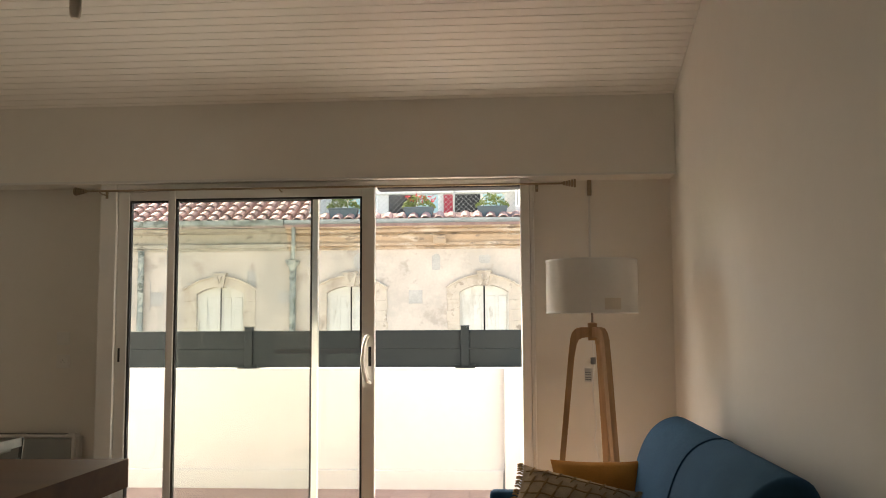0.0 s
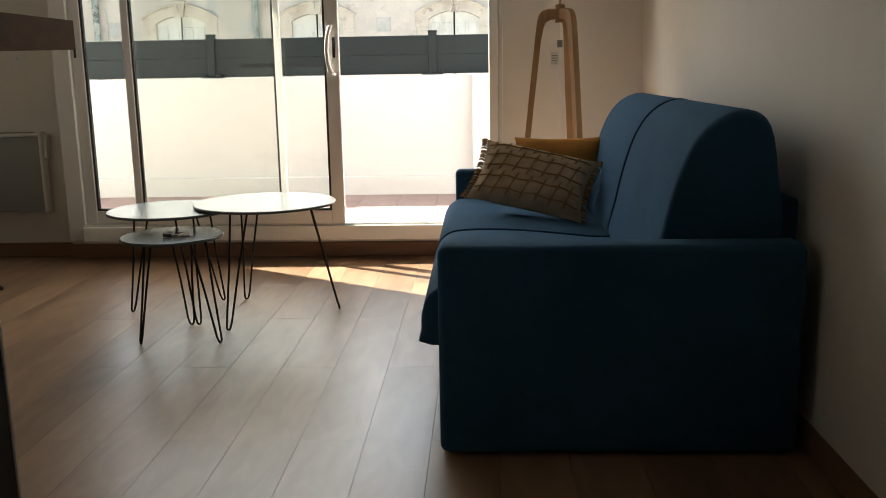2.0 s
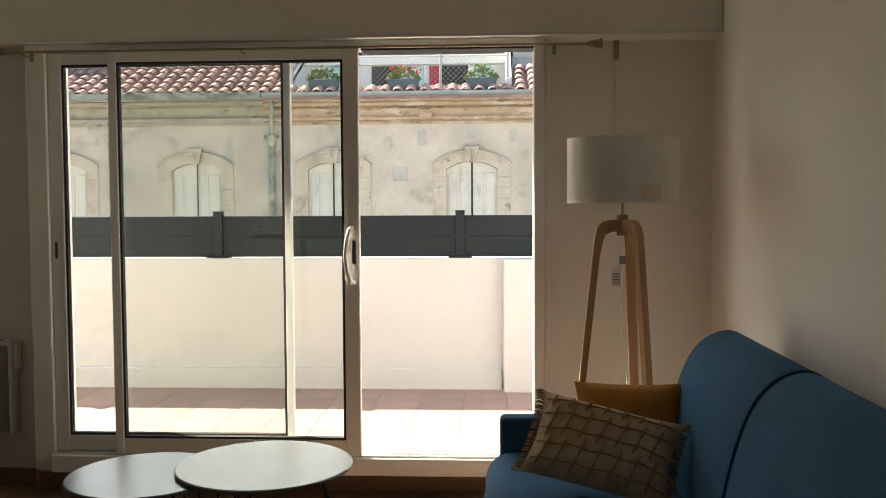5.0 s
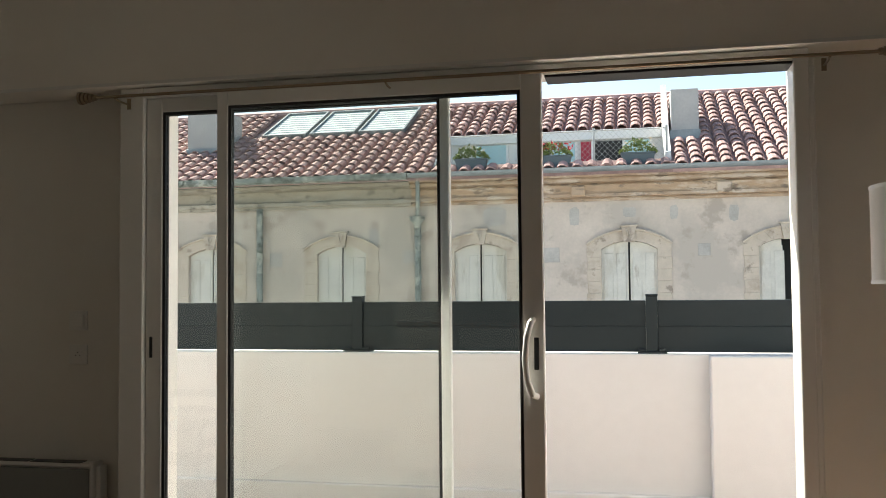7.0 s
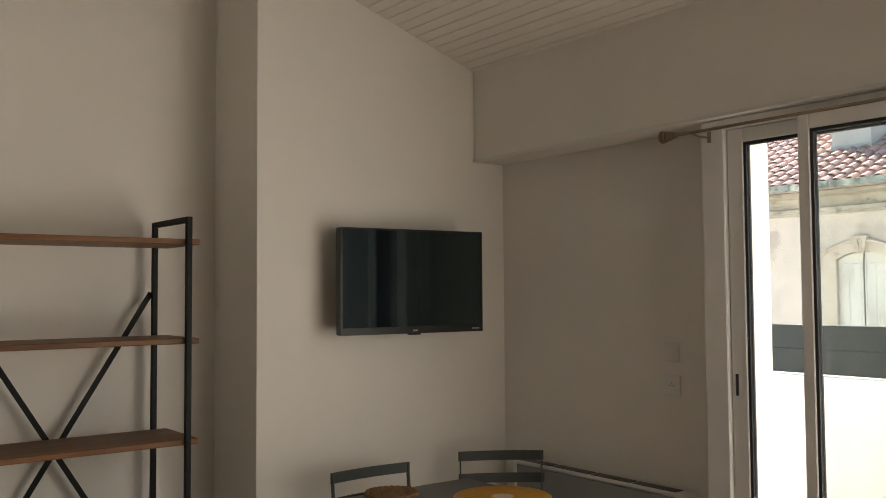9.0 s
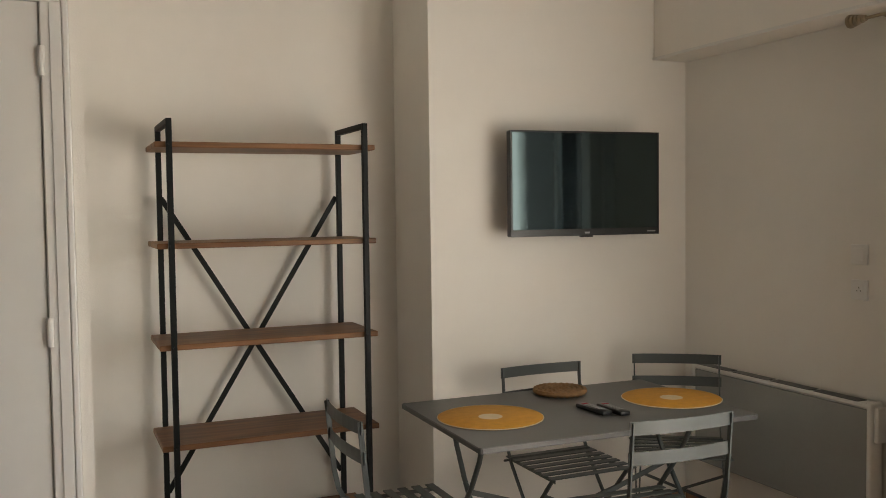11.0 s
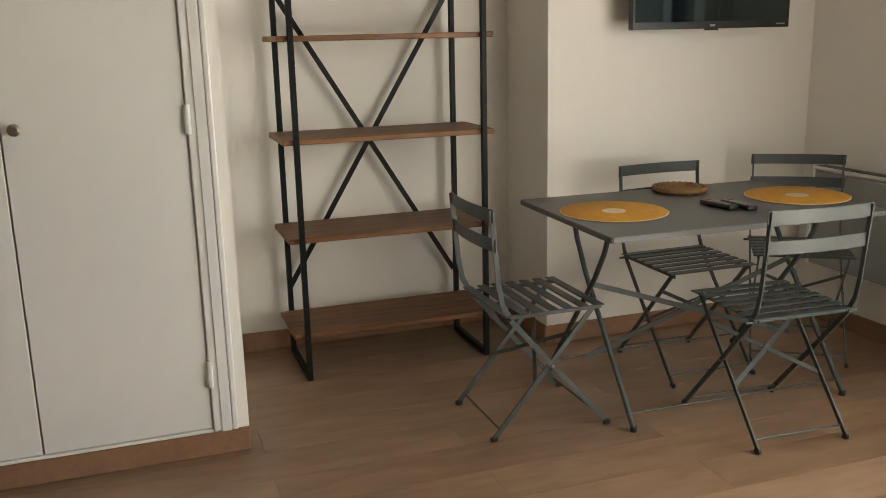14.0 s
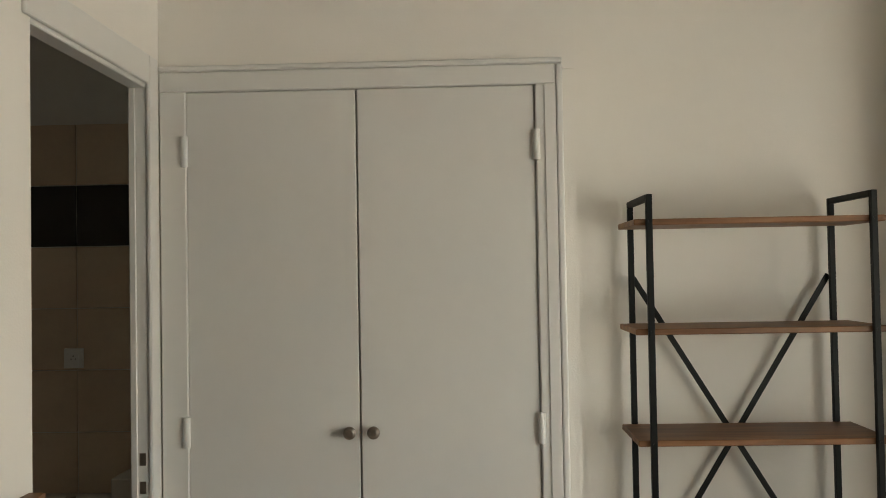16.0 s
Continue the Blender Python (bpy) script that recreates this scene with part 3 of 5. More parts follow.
# ---- living room ----
def loft(bm, outline, a, b, r, steps=4):
    """Extrudes an (x, z) outline along y from a to b with rounded ends of radius r."""
    cx = sum(p[0] for p in outline) / len(outline)
    cz = sum(p[1] for p in outline) / len(outline)
    half = min(max(abs(p[0] - cx) for p in outline), max(abs(p[1] - cz) for p in outline))
    st = [(a + r - r * math.cos(math.pi / 2 * k / steps), 1 - r / half * (1 - math.sin(math.pi / 2 * k / steps))) for k in range(steps + 1)]
    st += [(b - (y - a), s) for y, s in st[::-1]]
    rings = [[bm.verts.new((cx + (x - cx) * s, y, cz + (z - cz) * s)) for x, z in outline] for y, s in st]
    n = len(outline)
    for p, q in zip(rings, rings[1:]):
        for i in range(n):
            bm.faces.new((p[i], p[(i + 1) % n], q[(i + 1) % n], q[i]))
    bm.faces.new(rings[0][::-1]), bm.faces.new(rings[-1])
    return bm


def smooth_outline(pts, n=3):
    """Catmull-Rom rounding of a closed outline."""
    out = []
    m = len(pts)
    for i in range(m):
        p0, p1, p2, p3 = (Vector(pts[(i + k - 1) % m]) for k in range(4))
        for j in range(n):
            t = j / n
            out.append(tuple(0.5 * (2 * p1 + (p2 - p0) * t + (2 * p0 - 5 * p1 + 4 * p2 - p3) * t * t + (3 * p1 - p0 - 3 * p2 + p3) * t ** 3)))
    return out


def make_sofa():
    s = thing("sofa", pose(-0.46, -1.71, 0), "blue velvet two-seat sofa bed with straight arms against the wall", "sofa")
    part("plinth", box(B(), (-0.485, -0.955, 0), (0.45, 0.935, 0.05), 0.004), BEZEL, s)
    part("base", box(B(), (-0.45, -0.866, 0.051), (0.46, 0.866, 0.285), 0.01), SOFA, s)
    for y0, y1 in ((-0.985, -0.868), (0.868, 0.96)):
        part("armrest", box(B(), (-0.513, y0, 0.008), (0.475, y1, 0.60), 0.022, 4), SOFA, s, "", True)
    seat = smooth_outline([(-0.545, 0.285), (-0.568, 0.33), (-0.562, 0.40), (-0.53, 0.45), (-0.46, 0.472), (-0.25, 0.47), (0.02, 0.443), (0.13, 0.43), (0.14, 0.30), (-0.2, 0.288)])
    back = smooth_outline([(0.09, 0.435), (0.108, 0.58), (0.143, 0.73), (0.183, 0.838), (0.235, 0.908), (0.30, 0.944), (0.36, 0.944), (0.405, 0.902), (0.43, 0.78), (0.455, 0.50), (0.28, 0.44)])
    for a, b in ((-0.866, -0.004), (0.004, 0.866)):
        part("seat_cushion", loft(B(), seat, a, b, 0.022), SOFA, s, "", True)
    for a, b in ((-0.848, -0.004), (0.004, 0.84)):
        part("back_cushion", loft(B(), back, a, b, 0.022), SOFA, s, "", True)
    part("piping", tube(B(), [(x, 0, z) for x, z in back[2:26]], 0.0026, 6), PIPING, s, "dark piping on the seam", True)
    part("piping", tube(B(), [(x, 0, z) for x, z in seat[1:22]], 0.0026, 6), PIPING, s, "dark piping on the seam", True)
    for y, x0, x1 in ((-0.40, -0.24, -0.07), (-0.435, -0.27, -0.03), (-0.475, -0.22, -0.09), (0.30, -0.30, -0.14), (0.335, -0.34, -0.10)):
        pts = [(x0 + (x1 - x0) * k / 8, y + 0.008 * math.sin(k * 0.9 + y * 20), 0.4675 - 0.10 * max(x0 + (x1 - x0) * k / 8 + 0.25, 0)) for k in range(9)]
        part("fabric_fold", tube(B(), pts, [0.0015, 0.004, 0.0055, 0.0065, 0.007, 0.0065, 0.0055, 0.004, 0.0015], 8), SOFA, s, "", True)
    part("back_frame", box(B(), (0.457, -0.82, 0.29), (0.50, 0.82, 0.70), 0.015, 2), SOFA, s)
    return s


make_sofa()


def make_pillow(name, w, h, t, mat, m, label, ribs=False):
    p = thing(name, m, label, "cushion")
    bm, n = B(), 16
    grid = {}
    for side in (1, -1):
        for i in range(n + 1):
            for j in range(n + 1):
                u, v = 2 * i / n - 1, 2 * j / n - 1
                edge = max(abs(u), abs(v))
                if side == -1 and edge == 1:
                    grid[side, i, j] = grid[1, i, j]
                    continue
                k = (1 - abs(u) ** 3.0) * (1 - abs(v) ** 3.0)
                pinch = 1 - 0.07 * (1 - u * u) * v * v
                pinch2 = 1 - 0.09 * (1 - v * v) * u * u
                wob = 0.006 * noise.noise((u * 2.3 + w, v * 2.1, side * 3.0))
                grid[side, i, j] = bm.verts.new((u * w / 2 * pinch2, v * h / 2 * pinch, side * (t / 2) * max(k, 0) ** 0.55 + wob))
        for i in range(n):
            for j in range(n):
                q = [grid[side, i, j], grid[side, i + 1, j], grid[side, i + 1, j + 1], grid[side, i, j + 1]]
                bm.faces.new(q if side == 1 else q[::-1])

    def top(u, v):
        k = (1 - abs(u) ** 3.0) * (1 - abs(v) ** 3.0)
        return (u * w / 2 * (1 - 0.09 * (1 - v * v) * u * u), v * h / 2 * (1 - 0.07 * (1 - u * u) * v * v), t / 2 * max(k, 0) ** 0.55 + 0.003)
    part("cover", bm, mat, p, "", True)
    if ribs:
        for c in range(5):
            v = -0.72 + c * 0.36
            part("pintuck", tube(B(), [top(-0.93 + 1.86 * k / 22, v + 0.02 * math.sin(k * 1.1 + c)) for k in range(23)], 0.0030, 6), KNITLINE, p)
            for d in range(7):
                u = -0.84 + d * 0.25 + 0.06 * (c % 2)
                part("cross_tuck", tube(B(), [top(u + 0.015 * k, v - 0.17 + 0.085 * k) for k in range(5)], [0.002, 0.004, 0.0058, 0.004, 0.002], 6), KNITLINE, p)
        for sx in (-1, 1):
            bm = B()
            for k in range(26):
                v = -1 + 2 * k / 25
                x = sx * w / 2 * (1 - 0.09 * (1 - v * v))
                y = v * h / 2
                r = random.random()
                tube(bm, [(x, y, 0), (x + sx * 0.014, y + 0.008 * (r - 0.5), 0.006 * r), (x + sx * 0.026, y + 0.012 * (r - 0.5), -0.006)], [0.004, 0.005, 0.003], 5)
            part("fringe", bm, KNITLINE, p, "short tufted fringe", True)
    return p


def leaning(u, up, center):
    """A pose whose x runs along u and whose y runs along up."""
    u, up = Vector(u).normalized(), Vector(up).normalized()
    n = u.cross(up).normalized()
    up = n.cross(u)
    return Matrix.Translation(center) @ Matrix((u, up, n)).transposed().to_4x4()


make_pillow("cushion", 0.49, 0.33, 0.13, KNIT, leaning((0.44, -0.10, -0.09), (0.12, 0.20, 0.20), (-0.635, -1.27, 0.605)), "taupe cushion with sewn lattice tucks and short fringes", True)
make_pillow("cushion", 0.42, 0.31, 0.15, MUSTARD, leaning((1, -0.05, 0), (0.0, 0.30, 0.8), (-0.49, -0.97, 0.612)), "mustard yellow velvet cushion leaning on the sofa arm")


def make_floor_lamp():
    L = thing("floor_lamp", pose(-0.455, -0.45, 0), "tripod floor lamp with oak legs and a white drum shade", "floor lamp")
    outer = [(0.012, 1.352), (0.055, 1.352), (0.085, 1.345), (0.104, 1.325), (0.113, 1.29), (0.124, 1.20), (0.245, 0.0)]
    inner = [(0.220, 0.0), (0.093, 1.20), (0.084, 1.265), (0.072, 1.292), (0.05, 1.302), (0.012, 1.302)]
    for a in (176, 63, -58):
        bm = prism(B(), outer + inner, 1, -0.017, 0.017)
        bmesh.ops.bevel(bm, geom=list(bm.edges), offset=0.004, segments=1, affect="EDGES", clamp_overlap=True)
        bm.transform(Matrix.Rotation(radians(a), 4, "Z"))
        part("leg", bm, LAMPWOOD, L)
    part("hub", lathe(B(), [(0, 1.285), (0.024, 1.285), (0.024, 1.37), (0.012, 1.375), (0, 1.375)], 20), LAMPWOOD, L, "turned wooden hub", True)
    part("stem", tube(B(), [(0, 0, 1.37), (0, 0, 1.50)], 0.006, 10), KNOB, L, "", True)
    r = 0.23
    part("shade", lathe(B(), [(r, 1.424), (r, 1.688), (r - 0.003, 1.688), (r - 0.003, 1.424), (r, 1.424)], 64), SHADE, L, "white fabric drum shade", True)
    part("shade_trim", lathe(B(), [(r + 0.001, 1.680), (r + 0.002, 1.690), (r - 0.004, 1.690), (r - 0.004, 1.680)], 64), PLASTIC, L, "", True)
    part("shade_trim", lathe(B(), [(r + 0.001, 1.431), (r + 0.002, 1.421), (r - 0.004, 1.421), (r - 0.004, 1.431)], 64), PLASTIC, L, "", True)
    bm = B()
    for a in (0, 120, 240):
        bar(bm, (0, 0, 1.50), ((r - 0.004) * math.cos(radians(a + 20)), (r - 0.004) * math.sin(radians(a + 20)), 1.50), 0.004, 0.004)
    part("spider", bm, KNOB, L)
    part("shade_seam", box(B(), (-0.002, -0.0015, 1.432), (0.002, 0.0012, 1.679)), PLASTIC, L, at=pose(r * math.cos(radians(-97)) * 1.004, r * math.sin(radians(-97)) * 1.004, 0))
    bm = B()
    for k in range(5):
        a0, a1 = radians(-80 + k * 4.4), radians(-80 + (k + 1) * 4.4)
        q = [bm.verts.new((1.008 * r * math.cos(a), 1.008 * r * math.sin(a), z)) for a, z in ((a0, 1.436), (a1, 1.436), (a1, 1.492), (a0, 1.492))]
        bm.faces.new(q)
    bmesh.ops.remove_doubles(bm, verts=bm.verts, dist=1e-5)
    part("paper_label", bm, PALECARD, L, "grey paper sticker")
    cord = [(0, 0, 1.30), (0.003, -0.004, 1.16), (-0.003, 0.004, 1.03), (0.004, -0.004, 0.93), (0.012, 0.01, 0.86), (0.0, 0.01, 0.78), (0.02, -0.01, 0.70), (0.03, 0.0, 0.6), (0.03, 0.03, 0.3), (0.05, 0.12, 0.012), (0.14, 0.3, 0.008)]
    part("cord", tube(B(), cord, 0.003, 6), PLASTIC, L, "white cord", True)
    card = part("paper_tag", box(B(), (-0.045, -0.012, 1.075), (-0.005, -0.010, 1.145), 0.0005), PLASTIC, L, "white paper tag with printed bars")
    for z in (1.087, 1.099, 1.111, 1.123):
        part("printed_bar", box(B(), (-0.041, -0.0125, z), (-0.012, -0.0121, z + 0.004)), GREYPLASTIC, card)
    part("paper_tag", box(B(), (-0.014, -0.018, 1.165), (0.012, -0.016, 1.20), 0.0005), GREYPLASTIC, L)
    return L


make_floor_lamp()


def make_nest_table(cx, cy, z, d, feet, mat, label):
    t = thing("coffee_table", pose(cx, cy, 0), label, "coffee table", "nest of round tables")
    r = d / 2
    part("tabletop", lathe(B(), [(0, z - 0.012), (r - 0.005, z - 0.012), (r, z - 0.009), (r, z - 0.003), (r - 0.003, z), (0, z)], 64), mat, t, "", True)
    part("top_edge", lathe(B(), [(r + 0.0005, z - 0.010), (r + 0.001, z - 0.004), (r + 0.0002, z - 0.0035), (r - 0.001, z - 0.010)], 64), TOPEDGE, t, "dark edge band", True)
    for fx, fy in feet:
        f = Vector((fx - cx, fy - cy, 0))
        u = f.normalized()
        s = Vector((-u.y, u.x, 0))
        top = u * (f.length * 0.62) + Vector((0, 0, z - 0.012))
        a, b = top + s * 0.045, top - s * 0.045
        foot = f + Vector((0, 0, 0.005))
        pts = [a, a.lerp(foot, 0.5) + s * 0.002, a.lerp(foot, 0.93) + s * 0.010, foot + s * 0.009 + Vector((0, 0, 0.008)), foot + s * 0.004, foot - s * 0.004, foot - s * 0.009 + Vector((0, 0, 0.008)), b.lerp(foot, 0.93) - s * 0.010, b.lerp(foot, 0.5) - s * 0.002, b]
        part("hairpin_leg", tube(B(), pts, 0.0045, 8), BLACKSTEEL, t, "", True)
        bm = B()
        bar(bm, top + s * 0.06 - Vector((0, 0, 0.0015)), top - s * 0.06 - Vector((0, 0, 0.0015)), 0.03, 0.003)
        part("mounting_plate", bm, BLACKSTEEL, t)
    return t


make_nest_table(-1.805, -1.165, 0.51, 0.615, ((-1.505, -1.108), (-1.923, -1.447), (-1.981, -0.92)), TOPPALE, "large round coffee table with off-white top and hairpin legs")
make_nest_table(-2.20, -1.25, 0.495, 0.535, ((-2.45, -1.142), (-2.089, -0.941), (-2.077, -1.356)), TOPBLUE, "middle round coffee table with pale blue top and hairpin legs")
make_nest_table(-2.10, -1.54, 0.432, 0.405, ((-2.23, -1.632), (-1.908, -1.623), (-2.11, -1.355)), TOPDARK, "small round coffee table with slate blue top and hairpin legs")
keys = thing("keys", pose(-2.07, -1.585, 0.432), "small bunch of silver keys on the low table", "keys")
part("key_ring", tube(B(), [(0.016 * math.cos(a * 0.5236), 0.016 * math.sin(a * 0.5236), 0.004) for a in range(13)], 0.0015, 6), KNOB, keys, "", True)
for a in (20, 75, 140):
    bm = box(B(), (0.016, -0.004, 0.001), (0.055, 0.004, 0.004), 0.001)
    lathe(bm, [(0, 0.001), (0.011, 0.001), (0.011, 0.004), (0, 0.004)], 14, (0.02, 0, 0))
    bm.transform(Matrix.Rotation(radians(a), 4, "Z") @ Matrix.Translation((0, 0, 0.003 * (a > 50))))
    part("key", bm, KNOB, keys)
part("fob", box(B(), (-0.05, -0.012, 0.002), (-0.016, 0.012, 0.016), 0.004, 2), BEZEL, keys, "black plastic fob")


# ---- dining corner ----
def make_chair():
    c = thing("folding_chair", pose(0, 0, 0), "grey-green lacquered metal folding bistro chair with slatted seat", "chair", "bistro chairs round the table")
    for y in (-0.188, 0.188):
        bm = B()
        pts = [(0.215, y, 0.012), (0.0, y, 0.255), (-0.155, y, 0.435), (-0.185, y, 0.49), (-0.20, y, 0.56), (-0.224, y, 0.818)]
        for a, b in zip(pts, pts[1:]):
            bar(bm, a, b, 0.006, 0.018, (1, 0, 0.6))
        part("back_leg", bm, CHAIR, c)
        y2 = y * 0.925
        bm = B()
        bar(bm, (-0.215, y2, 0.012), (0.165, y2, 0.448), 0.006, 0.017, (1, 0, -0.6))
        part("front_leg", bm, CHAIR, c)
        part("seat_rail", box(B(), (-0.175, y2 - 0.008, 0.438), (0.19, y2 - 0.004, 0.452)), CHAIR, c)
        for x, yy in ((0.215, y), (-0.215, y2)):
            part("rubber_foot", box(B(), (x - 0.014, yy - 0.008, 0.0), (x + 0.014, yy + 0.008, 0.02), 0.005), BEZEL, c)
        part("rivet", tube(B(), [(0.0, y - 0.006, 0.255), (0.0, y + 0.006, 0.255)], 0.006, 8), KNOB, c)
    for k in range(7):
        x = -0.165 + k * 0.0565
        part("seat_slat", box(B(), (x - 0.0175, -0.198, 0.452), (x + 0.0175, 0.198, 0.457), 0.0015), CHAIR, c)
    for sy in (-1, 1):
        a, b = (-0.215 + 0.38 * 0.40 - 0.004 * sy, 0.172 * sy, 0.012 + 0.436 * 0.40), (-0.215 + 0.38 * 0.80 - 0.004 * sy, -0.172 * sy, 0.012 + 0.436 * 0.80)
        bm = B()
        bar(bm, a, b, 0.017, 0.003, (-0.436, 0, 0.38))
        part("cross_strap", bm, CHAIR, c)
    for z, x in ((0.800, -0.223), (0.700, -0.213)):
        bm = B()
        n = 8
        for i in range(n):
            y0, y1 = -0.197 + 0.394 * i / n, -0.197 + 0.394 * (i + 1) / n
            q = []
            for yy in (y0, y1):
                bend = -0.018 * (1 - (yy / 0.197) ** 2)
                for dx in (0, 0.003):
                    for zz in (z - 0.022, z + 0.022):
                        q.append(bm.verts.new((x + bend + dx, yy, zz)))
            for f in ((0, 1, 5, 4), (2, 6, 7, 3), (0, 4, 6, 2), (1, 3, 7, 5)):
                bm.faces.new([q[i2] for i2 in f])
            if i == 0:
                bm.faces.new([q[i2] for i2 in (0, 2, 3, 1)])
            if i == n - 1:
                bm.faces.new([q[i2] for i2 in (4, 5, 7, 6)])
        bmesh.ops.remove_doubles(bm, verts=bm.verts, dist=1e-5)
        part("back_slat", bm, CHAIR, c)
    for x, y in ((0.19, 0.188), (-0.19, 0.174)):
        z = 0.04
        part("stretcher", tube(B(), [(x, -y, z), (x, y, z)], 0.004, 8), CHAIR, c, "", True)
    part("pivot_rod", tube(B(), [(-0.165, -0.215, 0.443), (-0.165, 0.215, 0.443)], 0.005, 8), CHAIR, c, "", True)
    return c


chair = make_chair()
chair.matrix_basis = pose(-3.905, -1.61, 0, 0, 0, 90)
for m, label in ((pose(-4.128, -0.80, 0, 0, 0, 0), "grey-green metal folding chair pushed in by the television wall"),
                 (pose(-3.53, -0.865, 0, 0, 0, 177), "grey-green metal folding chair on the open side of the table"),
                 (pose(-4.11, -0.25, 0, 0, 0, -34), "grey-green metal folding chair set askew in the corner")):
    tagged(copy_thing(chair, m), label)


def make_dining_table():
    t = thing("dining_table", pose(-3.943, -0.893, 0, 0, 0, -1.2), "grey lacquered metal folding bistro table with crossed legs", "dining table")
    bm = prism(B(), [(-0.378, -0.565), (-0.370, -0.573), (0.370, -0.573), (0.378, -0.565), (0.378, 0.565), (0.370, 0.573), (-0.370, 0.573), (-0.378, 0.565)], 2, 0.702, 0.722)
    bmesh.ops.bevel(bm, geom=list(bm.edges), offset=0.003, segments=2, affect="EDGES")
    part("tabletop", bm, TABLEGREY, t)
    for y in (-0.45, 0.45):
        for sx in (-1, 1):
            yy = y + 0.012 * sx
            part("leg", tube(B(), [(-0.17 * sx, yy, 0.70), (-0.13 * sx, yy, 0.60), (-0.06 * sx, yy, 0.49), (0.325 * sx, yy, 0.012)], 0.010, 10), CHAIR, t, "", True)
            part("rubber_foot", tube(B(), [(0.325 * sx, yy, 0.0), (0.325 * sx, yy, 0.02)], 0.013, 10), BEZEL, t, "", True)
        part("hinge_bar", box(B(), (-0.2, y - 0.02, 0.692), (0.2, y + 0.02, 0.7019)), CHAIR, t)
    for sx in (-1, 1):
        part("stretcher", tube(B(), [(0.296 * sx, -0.45, 0.055), (0.296 * sx, 0.45, 0.055)], 0.004, 8), CHAIR, t, "", True)
        bm = B()
        bar(bm, (0.02 * sx, -0.45, 0.16 + 0.3 * (sx > 0)), (0.02 * sx, 0.45, 0.46 - 0.3 * (sx > 0)), 0.004, 0.02)
        part("brace", bm, CHAIR, t)
    return t


make_dining_table()


def make_placemat(x, y, z, r, name, mat, label, rings):
    p = thing(name, pose(x, y, z), label, "placemat" if rings else "trivet", "round placemats" if rings else "")
    part("disc", lathe(B(), [(0, 0), (r - 0.002, 0), (r, 0.002), (r - 0.002, 0.0035), (0, 0.0035)], 64), mat, p, "", True)
    if rings:
        part("woven_centre", lathe(B(), [(0, 0.0042), (0.022, 0.0044), (0.045, 0.0037), (0.045, 0.002)], 40), PALE, p, "pale woven centre", True)
        part("stitched_rim", lathe(B(), [(r - 0.002, 0.001), (r + 0.0015, 0.002), (r - 0.002, 0.0042)], 64), PALE, p, "pale stitched rim", True)
    return p


make_placemat(-3.953, -1.247, 0.7225, 0.198, "placemat", ORANGE, "round orange raffia placemat with pale centre on the table", True)
make_placemat(-3.922, -0.444, 0.7225, 0.198, "placemat", ORANGE, "round orange raffia placemat with pale centre on the table", True)
triv = thing("trivet", pose(-4.207, -0.795, 0.7225), "round woven wicker trivet on the dining table", "trivet")
bm = B()
for k in range(5):
    rr = 0.018 + 0.021 * k
    n = 20 + 8 * k
    tube(bm, [(rr * math.cos(2 * math.pi * i / n), rr * math.sin(2 * math.pi * i / n), 0.013 + 0.003 * (i % 2)) for i in range(n + 1)], 0.0115, 6)
part("coiled_wicker", bm, WICKER, triv, "", True)


def make_remote(m, label):
    r = thing("remote_control", m, label, "remote control", "remotes on the table")
    part("case", box(B(), (-0.022, -0.085, 0), (0.022, 0.085, 0.018), 0.006, 2), BEZEL, r, "", True)
    for i in range(6):
        for j in range(3):
            part("button", box(B(), (-0.014 + j * 0.010, -0.06 + i * 0.02, 0.018), (-0.007 + j * 0.010, -0.05 + i * 0.02, 0.0195)), GREYPLASTIC if i else CURTAIN, r)
    return r


make_remote(pose(-3.868, -0.85, 0.7225, 0, 0, -85), "black television remote control lying on the table")
make_remote(pose(-3.832, -0.787, 0.7225, 0, 0, -91), "black remote control with small buttons on the table")


# ---- shelf ----
def make_shelf():
    s = thing("shelving_unit", pose(-4.732, -1.913, 0), "tall open shelf of brown wood boards on a black steel frame", "shelf")
    h, w = 0.011, 0.391
    xf, xr = 0.187, -0.187
    for y in (-w, w):
        frame_ob = part("side_frame", box(B(), (xf - h, y - h, 0.0), (xf + h, y + h, 1.858), 0.002), BLACKSTEEL, s)
        part("rear_post", box(B(), (xr - h, y - h, 0.0), (xr + h, y + h, 1.858), 0.002), BLACKSTEEL, frame_ob)
        part("top_bar", box(B(), (xr + h, y - h, 1.836), (xf - h, y + h, 1.858), 0.001), BLACKSTEEL, frame_ob)
        part("bottom_bar", box(B(), (xr + h, y - h, 0.0), (xf - h, y + h, 0.022), 0.001), BLACKSTEEL, frame_ob)
    for z in (1.761, 1.371, 0.978, 0.585, 0.187):
        bm = box(B(), (xr + h + 0.002, -0.442, z - 0.012), (xf - h - 0.002, 0.442, z + 0.010), 0.003)
        part("shelf_board", bm, SHELFWOOD, s, "brown stained pine board")
        for y in (-w, w):
            part("bolt", tube(B(), [(xf + h, y, z), (xf + h + 0.004, y, z)], 0.005, 8), BLACKSTEEL, s)
    for a, b in ((-1, 1), (1, -1)):
        bm = B()
        bar(bm, (xr - h - 0.004 - 0.007 * (a > 0), a * w * 0.98, 1.56), (xr - h - 0.004 - 0.007 * (a > 0), b * w * 0.98, 0.30), 0.005, 0.022)
        part("cross_brace", bm, BLACKSTEEL, s)
    return s


make_shelf()

# ---- television ----
tv = thing("television", pose(-4.405, -0.528, 1.603, 0, 0, -4.5), "flat black television on a wall bracket", "television")
